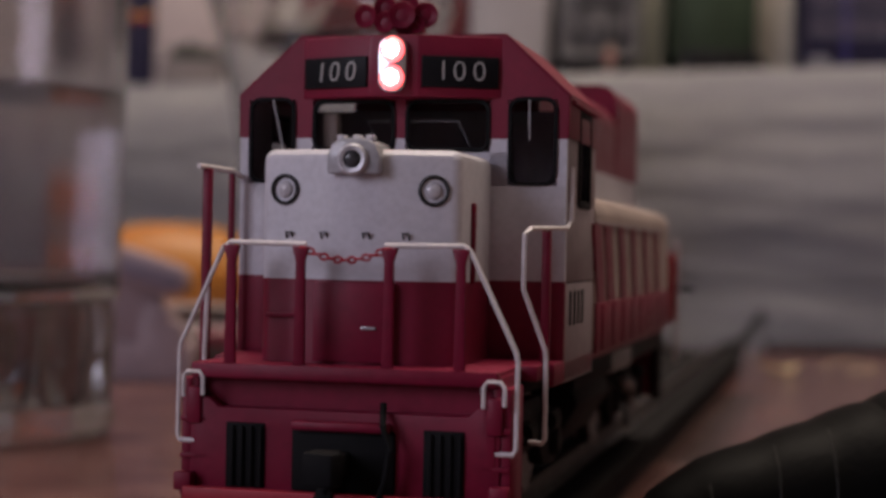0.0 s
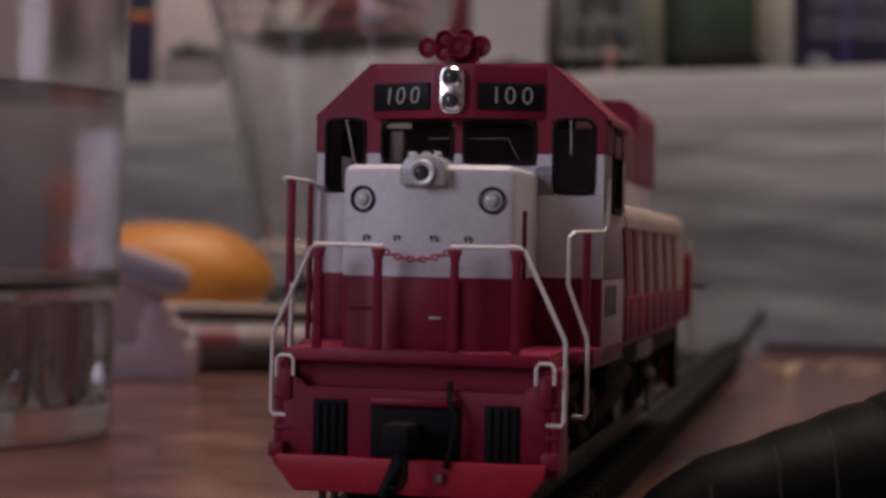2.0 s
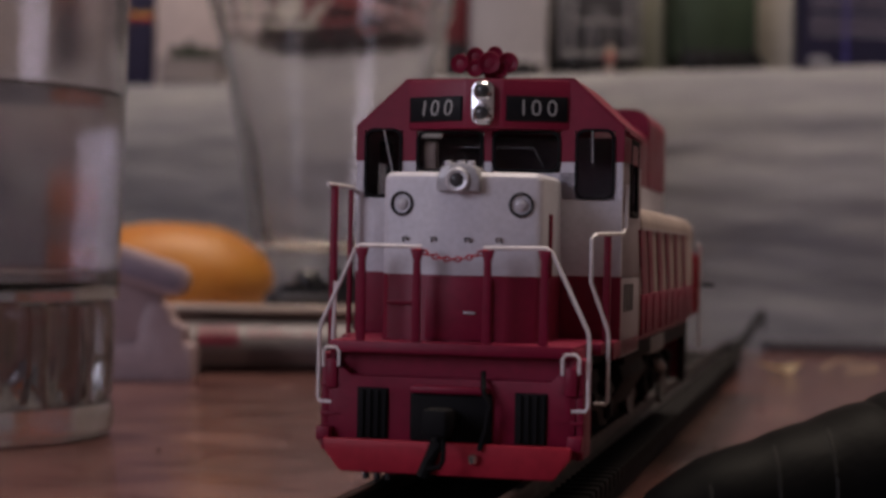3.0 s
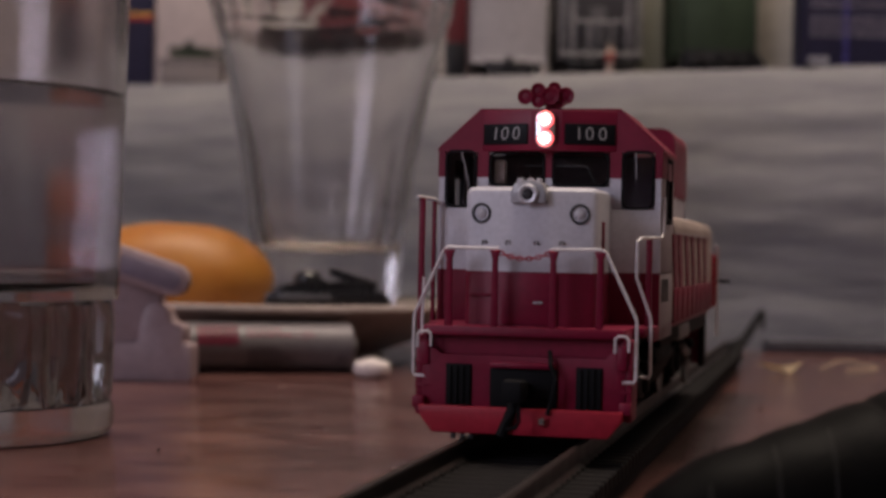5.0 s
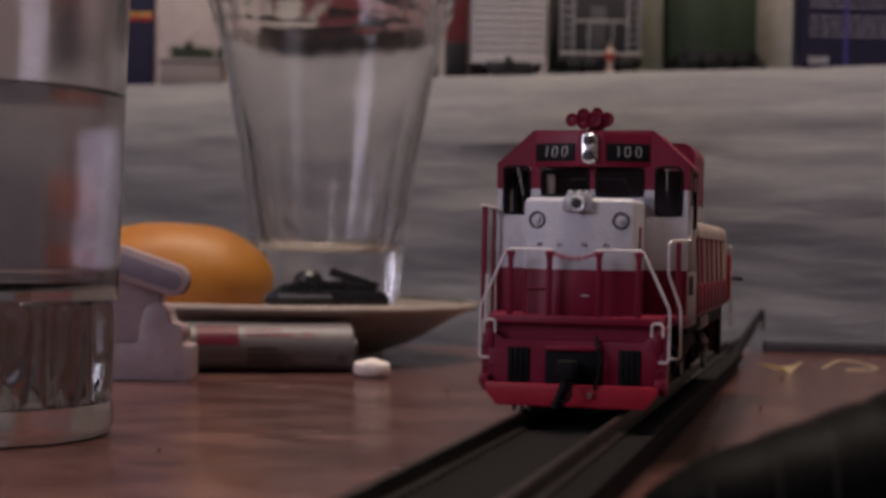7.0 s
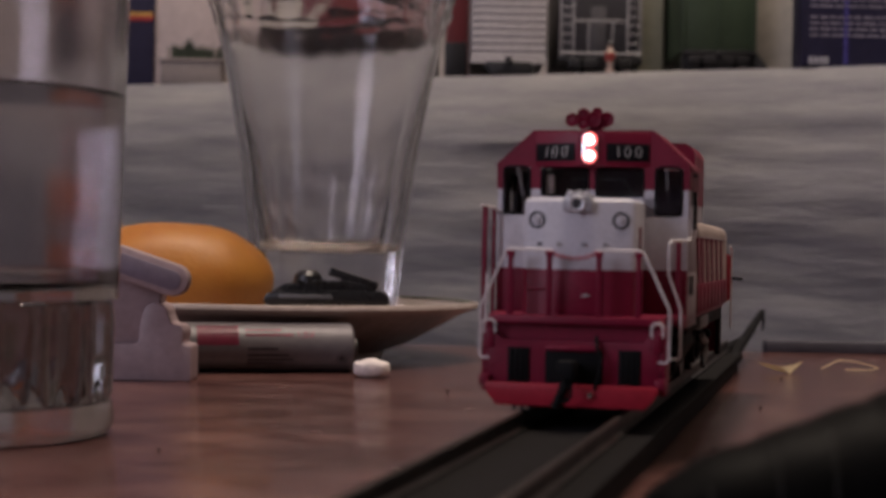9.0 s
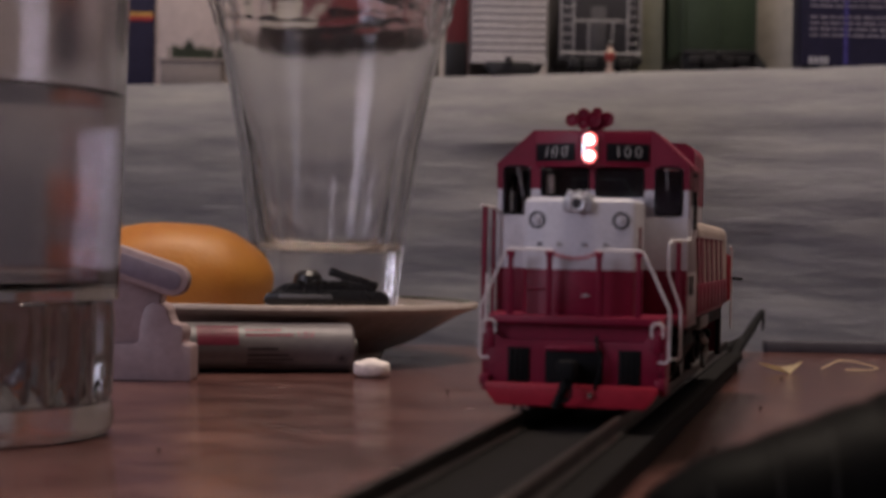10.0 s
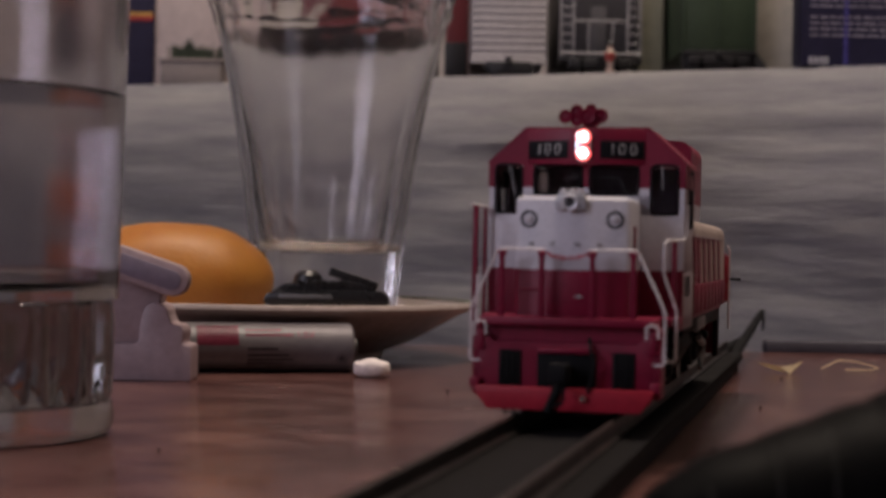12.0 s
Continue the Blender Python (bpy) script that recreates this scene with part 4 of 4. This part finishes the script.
def build_battery():
    b = thing("battery", "silver penlight battery with crimson label panel lying on the table", "battery")
    b.matrix_world = pose(-0.0508, 0.4965, 0.00725, 0, 0, 14.5)
    L, R = 25.0, 7.2
    part("sleeve", lathe([(0, -L), (R - 0.8, -L), (R, -L + 0.8), (R, L - 1.0), (R - 0.7, L - 0.2), (R - 1.6, L), (0, L)], axis="x", seg=48), M_FOIL, b)
    part("terminal", lathe([(0, L - 0.2), (2.7, L - 0.2), (2.7, L + 1.2), (2.3, L + 1.5), (0, L + 1.5)], axis="x", seg=24), M_STEEL, b, "bright raised battery terminal")

    def wrap(x0, x1, a0, a1, r, name, m, label=""):
        """A thin printed patch that follows the sleeve; angles count up from the side that faces the camera."""
        bm = bmesh.new()
        rows = []
        for i in range(9):
            a = radians(a0 + (a1 - a0) * i / 8)
            rows.append([bm.verts.new((x, -r * math.cos(a), r * math.sin(a))) for x in (x0, x1)])
        for A, B in zip(rows, rows[1:]):
            bm.faces.new((A[0], A[1], B[1], B[0]))
        bmesh.ops.solidify(bm, geom=bm.faces[:], thickness=0.03)
        return part(name, bm, m, b, label)

    wrap(-21.5, -9.5, 8, 62, R + 0.06, "label_panel", M_MAGENTA, "crimson printed panel")
    for x0, x1, a in ((-7.5, 3.0, 47), (-7.5, 6.5, 33)):
        wrap(x0, x1, a - 3.5, a + 3.5, R + 0.05, "print_line", M_MAGENTA)
    for x0, x1, a in ((-7.0, 2.0, 0), (-7.0, 5.0, -15), (-7.0, 6.5, -26), (-7.0, 3.5, -36)):
        wrap(x0, x1, a - 2.6, a + 2.6, R + 0.05, "print_line", M_INK)
    a = radians(33)
    mm = Matrix.Translation((0.0100, -(R + 0.08) * math.cos(a) * 0.001, (R + 0.08) * math.sin(a) * 0.001)) @ Matrix.Rotation(radians(90) - a, 4, "X")
    lettering("1,5V", 0.0030, M_MAGENTA, "voltage_print", b, mm, "printed voltage")
    ring = bmesh.new()
    a = radians(-22)
    tube([((20.8 + 1.5 * math.cos(q)), -(R + 0.02) * math.cos(a + 0.2 * math.sin(q)), (R + 0.02) * math.sin(a + 0.2 * math.sin(q))) for q in (k * math.pi / 8 for k in range(16))], 0.14, 5, ring, True)
    part("plus_ring", ring, M_INK, b)
    wrap(19.9, 21.7, -24, -20.5, R + 0.05, "plus_bar", M_INK)
    wrap(20.55, 21.05, -29, -15, R + 0.05, "plus_bar", M_INK)


build_battery()

clamp = thing("plastic_clamp", "pale pink-white plastic clamp with a rounded lever", "clamp")
prof = [(-104, 0), (-67.6, 0), (-67.4, 0.6), (-67.4, 9.2), (-67.9, 9.8), (-69.6, 9.9), (-69.9, 10.6), (-69.5, 13.0)] + arc(-71.6, 13.2, 2.1, 0, 100, 5) + [(-73.0, 15.6), (-73.9, 18.0)] + arc(-77.2, 17.6, 3.5, 20, 150, 6) + [(-81.4, 15.5), (-81.6, 10.6), (-83, 10.0), (-104, 10.0)]
part("base", prism(prof, 456, 470, "y", 0.5), M_CLAMP, clamp)
part("upright", prism([(-104, 9.8), (-79.6, 9.8), (-79.2, 15), (-76.6, 20.4), (-75.6, 24), (-76.2, 27.4), (-78, 28.2), (-104, 28.2)], 458, 468, "y", 0.8), M_CLAMP, clamp)
lev = rounded(-15.5, 10.5, -4.3, 4.3, 4.2, 6)
lv = prism(lev, 451, 458, "y", 0.8)
bmesh.ops.rotate(lv, matrix=Matrix.Rotation(radians(18), 3, "Y"), cent=(0, 455, 0), verts=lv.verts[:])
bmesh.ops.translate(lv, vec=(-78.0, 0, 29.3), verts=lv.verts[:])
lever = part("lever", lv, M_CLAMP, clamp)
ins = prism(rounded(-13.7, 8.6, -2.7, 2.5, 2.5, 6), 450.6, 451.4, "y", 0.15)
bmesh.ops.rotate(ins, matrix=Matrix.Rotation(radians(18), 3, "Y"), cent=(0, 455, 0), verts=ins.verts[:])
bmesh.ops.translate(ins, vec=(-78.0, 0, 29.3), verts=ins.verts[:])
part("inset", ins, M_CLAMPGREY, lever, "lilac-grey inset in the lever")

sweet = bmesh.new()
bmesh.ops.create_uvsphere(sweet, u_segments=32, v_segments=20, radius=1)
for v in sweet.verts:
    c = v.co.copy()
    k = 1 + 0.06 * noise.noise(c * 2.4)
    top = 0.5 * (math.cos(c.x * 6.0) * 0.5 + 0.5) if c.z > 0.3 else 0
    v.co = Vector((5.3 * math.copysign(abs(c.x) ** 0.85, c.x) * k, 3.8 * c.y * k, 2.6 * math.copysign(abs(c.z) ** 0.7, c.z) * k + top))
sw = part("sweet", sweet, M_SUGAR)
sw.location = (-0.0196, 0.4815, 0.0026)
tagged(sw, "small white lumpy sweet lying beside the battery", "sweet")

# ---------------------------------------------------------------- shreds of clear wrap
wrapb = bmesh.new()
for pts in (((-9.5, 0, 3.6), (-2.0, -1.0, 2.4), (1.0, -2.0, 0.2), (-3.5, 1.0, 1.4)), ((1.0, -2.0, 0.2), (-2.0, -1.0, 2.4), (2.6, 0.5, 3.0), (6.0, 2.0, 4.2)), ((1.0, -2.0, 0.2), (6.0, 2.0, 4.2), (4.5, 3.0, 2.0))):
    wrapb.faces.new([wrapb.verts.new(p) for p in pts])
bmesh.ops.solidify(wrapb, geom=wrapb.faces[:], thickness=0.12)
low = min(v.co.z for v in wrapb.verts)
bmesh.ops.translate(wrapb, vec=(0, 0, -low), verts=wrapb.verts[:])
shred = part("wrap_shred", wrapb, M_SCRAP)
shred.location = (0.1085, 0.532, 0)
tagged(shred, "crumpled shred of clear yellowed wrap on the table", "wrapping")
strand = tube([(-9, -3, 0.4), (-6, -1, 1.6), (-2, 2, 3.0), (3, 2, 2.6), (8, 0, 1.4), (9.5, -3, 0.8), (6, -6, 0.4), (-2, -6, 0.4)], 0.2, 6)
st = part("wire_strand", strand, M_SCRAP)
st.location = (0.1335, 0.556, 0)
tagged(st, "thin bent yellowish wire strand on the table", "wire")
# added dark strip in place of the shadow gap at the far table edge
strip = part("shadow_gap_strip", box(124, 420, 644, 653, 0, 4.4, 0.6), M_STRIP)
tagged(strip, "dark grey strip standing in for the shadow gap along the table edge", "strip")
crumbs = bmesh.new()
for _ in range(46):
    x, y, r = random.uniform(-110, 120), random.uniform(230, 560), random.uniform(0.12, 0.45)
    w = 0.973 * x - 0.2314 * y + 46.4
    if abs(w) < 19 or math.hypot(x + 63, y - 570) < 80:
        continue
    bmesh.ops.create_icosphere(crumbs, subdivisions=1, radius=r, matrix=Matrix.Translation((x, y, r * 0.6)))
tagged(part("crumbs", crumbs, M_DARK), "scattered dark crumbs on the table top", "crumbs", kind="stuff")

# ---------------------------------------------------------------- black ribbed bag close to the camera
bag = thing("ribbed_bag", "soft black ribbed bag lying on the table beside the track", "bag")
pts, rad = [], []
for i in range(97):
    u = i / 96
    x = 22.6 + 120 * u
    top = 6.2 + 5.2 * min(1, u * 14) ** 0.5 + 40 * u
    if i < 3:
        top *= (0.55, 0.8, 0.93)[i]
    rib = abs(math.sin(math.pi * (x - 22.6) / 7.2)) ** 0.4
    r = (top / 2) * (0.945 + 0.055 * rib)
    pts.append((x, 190 + 24 * u, top / 2))
    rad.append(r)
part("body", tube(pts, rad, 40), M_LEATHER, bag)
# rings in a lighter black imitate the highlights along the ribs
for j in range(1, 7):
    i = round(j * 7.2 * 96 / 120)
    c, r = Vector(pts[i]), rad[i] * 1.0
    part("seam", tube([(c.x, c.y + r * math.cos(q) * 1.0, c.z + r * math.sin(q)) for q in (2 * math.pi * k / 40 for k in range(40))], 0.2, 8, None, True), M_LEATHERSHINE, bag)

# ---------------------------------------------------------------- what stands on the shelf
Z = SH_TOP


def carton(name, label, x0, x1, y, depth, h, m, category="box", bevel=0.6):
    t = thing(name, label, category, "cartons on the shelf")
    t.location = ((x0 + x1) / 2000, y / 1000, (Z + 0.4) / 1000)
    w = (x1 - x0) / 2
    part("body", box(-w, w, 0, depth, 0, h, bevel), m, t)
    return t, w


def print_bar(t, x0, x1, z0, z1, m, name="print_line"):
    part(name, box(x0, x1, -0.35, 0.2, z0, z1), m, t)


t, w = carton("carton", "dark blue carton with a red and yellow stripe", -186, -153, 884, 60, 95, M_NAVY)
print_bar(t, -w + 0.5, w - 0.5, 34.0, 36.4, M_STRIPE_RED, "stripe")
print_bar(t, -w + 0.5, w - 0.5, 36.4, 38.4, M_STRIPE_YELLOW, "stripe")
t, w = carton("carton", "plain cream carton standing on the shelf", -153, -101, 886, 50, 110, M_CREAMCARD)
planter = thing("planter", "low stone-grey tray of spiky dark green foliage", "planter")
planter.location = (-0.1315, 0.868, (Z + 0.4) / 1000)
part("tray", box(-15.5, 15.5, 0, 14, 0, 12.5, 0.8), M_STONE, planter)
part("rim", box(-16.2, 16.2, -0.7, 14.7, 11.6, 13.0, 0.3), M_STONE, planter)
part("backing", box(-14.8, 15.4, 14.8, 15.8, 0, 20.5, 0.2), M_STONE, planter)
tuft = bmesh.new()
for _ in range(150):
    x, y = random.uniform(-10, 15), random.uniform(2, 12)
    h = random.uniform(4.5, 9.0) * (1.4 if -4 < x < 1 else 1.0)
    dx, dy = random.uniform(-1.4, 1.4), random.uniform(-1.0, 1.0)
    v = [tuft.verts.new(p) for p in ((x - 0.5, y, 12.6), (x + 0.5, y + 0.2, 12.6), (x + dx * 0.6 + 0.45, y + dy * 0.5, 12.6 + h * 0.6), (x + dx, y + dy, 12.6 + h))]
    tuft.faces.new(v)
tagged(part("foliage", tuft, M_LEAF, planter, "dark green spiky tufts"), kind="stuff")

# cartons behind the tumbler
t, w = carton("tray", "low black tray on the shelf behind the tumbler", -104, -4, 829, 12, 29, M_PITCH, "tray")
t.rotation_euler = (0, 0, radians(shelf_turn))
carton("carton", "pale grey carton behind the black tray", -94, -72, 866, 30, 90, M_GREYCARD)
carton("carton", "dark red carton behind the black tray", -71, -41, 864, 32, 90, M_REDCARD)
carton("carton", "dusty pink carton behind the black tray", -40, -5, 862, 32, 90, M_PINKCARD)
t, w = carton("carton", "narrow dark red carton with a black foot", -0.8, 10.2, 812, 40, 90, M_REDCARD)
part("foot", box(-w - 0.3, w - 0.6, -0.6, 10, 0, 17, 0.4), M_BLACK, t)


def car_truck(t, w):
    tr = part("truck", box(-w, w, -1.0, 10, 3.0, 7.5, 1.0), M_BLACK, t, "black moulded truck")
    for sx in (-1, 1):
        part("wheel", lathe([(0, 1.2), (4.4, 1.2), (5.2, 0.6), (5.2, -1.2), (0, -1.2)], (sx * w * 0.55, 4, 5.2), "x", 20), M_DARK, tr)
    part("coupler", box(-1.6, 1.6, -4.0, 2.0, 6.2, 9.0, 0.5), M_BLACK, t)


# white box car, end on
car = thing("box_car", "white ribbed model box car seen end on", "model train", "model cars on the shelf")
car.location = (0.0293, 0.800, (Z + 0.4) / 1000)
part("body", box(-18.0, 18.0, 0, 120, 8.0, 58, 0.5), M_CARWHITE, car)
for i in range(14):
    z = 9.4 + i * 3.5
    part("rib", prism([(-0.5, z - 1.0), (0.3, z - 1.6), (0.3, z + 1.6), (-0.5, z + 1.0)], -17.4, 17.4, "x", 0.2), M_CARWHITE, car)
part("end_sill", box(-18.2, 18.2, -0.8, 1.0, 5.8, 8.4, 0.3), M_CARWHITE, car)
car_truck(car, 11)
part("brake_box", box(-9, 12, -1.6, 0.5, 0.4, 6.5, 0.8), M_BLACK, car)

# black caboose with ladders
cab2 = thing("caboose", "black model caboose with grey end ladders", "model train", "model cars on the shelf")
cab2.location = (0.0716, 0.788, (Z + 0.4) / 1000)
part("body", box(-18.5, 18.5, 14, 110, 8, 50, 0.5), M_COACH, cab2)
part("platform", box(-19.5, 19.5, 0, 14, 6.5, 8.4, 0.4), M_BLACK, cab2)
part("end_door", box(-3.6, 3.6, 13.4, 14.4, 9, 34, 0.3), M_COACHGREY, cab2)
for x in (-18.6, -12.6, 12.6, 18.6):
    part("ladder_rail", box(x - 0.5, x + 0.5, 1.2, 2.0, 8.4, 44, 0.15), M_COACHLINE, cab2)
for sx in (-1, 1):
    for i in range(8):
        part("rung", tube([(sx * 12.6, 1.6, 11 + i * 4.2), (sx * 18.6, 1.6, 11 + i * 4.2)], 0.35, 6), M_COACHLINE, cab2)
    part("rail_post", box(sx * 5.6 - 0.35, sx * 5.6 + 0.35, 1.2, 1.9, 8.4, 25.5, 0.1), M_COACHLINE, cab2)
part("top_rail", tube([(-12.6, 1.6, 25.5), (12.6, 1.6, 25.5)], 0.5, 6), M_COACHLINE, cab2)
part("low_rail", tube([(-19, 1.2, 10.2), (19, 1.2, 10.2)], 0.7, 6), M_COACHLINE, cab2)
car_truck(cab2, 15)
fig = lathe([(0, 0), (2.2, 0), (2.4, 1.0), (1.5, 1.6), (1.4, 5.0), (2.1, 6.5), (2.3, 9.5), (1.2, 11.2), (1.5, 12.4), (1.6, 13.6), (0.9, 14.8), (0, 15.0)], seg=16)
fg = part("toy_figure", fig, M_FIGURE)
fg.location = (0.0750, 0.777, (Z + 0.2) / 1000)
tagged(fg, "tiny plain toy peg figure with a red middle", "toy")

# green box car, end on
gc = thing("box_car", "dark green model box car seen end on", "model train", "model cars on the shelf")
gc.location = (0.1230, 0.764, (Z + 0.4) / 1000)
part("body", box(-16.8, 16.8, 0, 120, 9.5, 58, 0.5), M_CARGREEN, gc)
for x in (-15.8, 0, 15.8):
    part("rib", box(x - 0.7, x + 0.7, -0.7, 0.3, 10, 57, 0.2), M_CARGREEN, gc)
part("end_sill", box(-16.6, 16.6, -0.8, 1.0, 7.4, 9.8, 0.3), M_BLACK, gc)
car_truck(gc, 14)
wedge = prism([(-16, 0.2), (26, 0.2), (22, 3), (18, 8.5), (-16, 8.5)], 2, 12, "y", 0.4)
part("underframe", wedge, M_BLACK, gc)
carton("carton", "plain olive-grey carton between the model cars", 92.0, 103.8, 812, 40, 90, M_OLIVECARD)
carton("carton", "plain grey carton beside the blue carton", 138, 164, 778, 40, 90, M_GREYCARD)
t, w = carton("carton", "dark blue carton with rows of small pale print", 153.2, 212, 729, 22, 90, M_NAVY)
random.seed(5)
for i, z in enumerate((33, 30.4, 27.8, 25.2, 20.4, 17.8, 15.2, 12.6)):
    x = -w + 3.2
    end = (w - 7, w - 2, w - 4, w - 9)[i % 4]
    while x < end:
        l = random.uniform(2.0, 6.0)
        print_bar(t, x, min(end, x + l), z, z + 0.95, M_DIMPRINT)
        x += l + 0.9
for x in (-26.5, -24.2, -21.8, -19.8):
    print_bar(t, x, x + 1.6, 0.6, 3.8, M_PALEPRINT)
print_bar(t, -11.6, -9.8, 0.5, 89, M_VIOLET, "foil_strip")

# ---------------------------------------------------------------- what moves
# seconds, millimetres along the track: the engine backs away in pushes and rests between them
RUN = [(0.0, 159.0), (0.5, 159.0), (0.6, 160.0), (0.7, 163.4), (0.8, 170.2), (0.9, 174.2), (1.0, 178.7), (1.1, 181.0), (1.2, 181.8), (1.9, 181.8),
       (2.0, 186.6), (2.1, 191.9), (2.2, 197.9), (2.3, 201.6), (2.4, 204.3), (3.0, 204.3), (3.2, 205.4), (3.4, 214.0), (3.6, 224.0), (3.75, 227.5),
       (4.4, 228.2), (4.6, 236.0), (4.8, 247.3), (4.9, 249.7), (5.0, 251.7), (5.2, 252.3), (5.8, 252.5), (5.9, 258.5), (6.0, 267.2), (6.1, 273.8),
       (6.2, 281.0), (6.3, 285.8), (6.4, 292.0), (6.5, 296.0), (6.6, 298.4), (6.7, 299.5), (10.85, 299.5), (11.0, 297.2), (11.1, 296.0), (11.2, 294.4), (11.4, 292.2), (11.6, 291.6), (12.0, 291.6)]
# the flashing headlight: times at which it comes on and goes off
ON = [(-1.0, 0.13), (0.83, 1.40), (2.13, 2.70), (3.43, 4.0), (4.73, 5.30), (8.93, 9.55), (9.96, 13.0)]


def bulb_rows(z):
    place = lambda deg: pose(0, BULB_Y * 0.001, z * 0.001, 0, 0, deg)
    rows = [(0.0, place(0))]
    for k, (a, b) in enumerate(ON):
        if a > 0:
            rows += [(a + (i - 2) / 30, place(180 - 60 * i)) for i in range(4)]
        if b < 12:
            rows += [(b + i / 30, place(60 * i)) for i in range(4)]
    return rows + [(12.0, place(0))]


# seconds, millimetres from the lens: the camera's focus follows the engine, then settles behind it
FOCUS = [(0.0, 168.0), (1.0, 186.0), (2.0, 202.0), (3.0, 222.0), (4.0, 246.0), (5.0, 270.0), (6.0, 302.0), (6.5, 325.0), (7.0, 345.0), (8.0, 385.0), (8.8, 410.0), (12.0, 410.0)]
focus_mark = new("focus_mark")
focus_mark.parent = engine
cam.data.dof.focus_object = focus_mark


def engine_run(t):
    for (a, p), (b, q) in zip(RUN, RUN[1:]):
        if a <= t <= b:
            return p + (q - p) * (t - a) / (b - a)


def focus_rows():
    """Places of the focus mark in the engine's space, along its length."""
    return [(t, pose(0, ((d + DX * OFF) / DY - engine_run(t)) * 0.001, 0.03)) for t, d in FOCUS]


def motions():
    walk(engine, [(t, track_pose(s)) for t, s in RUN])
    walk(focus_mark, focus_rows())
    for ob, z in bulbs:
        walk(ob, bulb_rows(z))


motions()
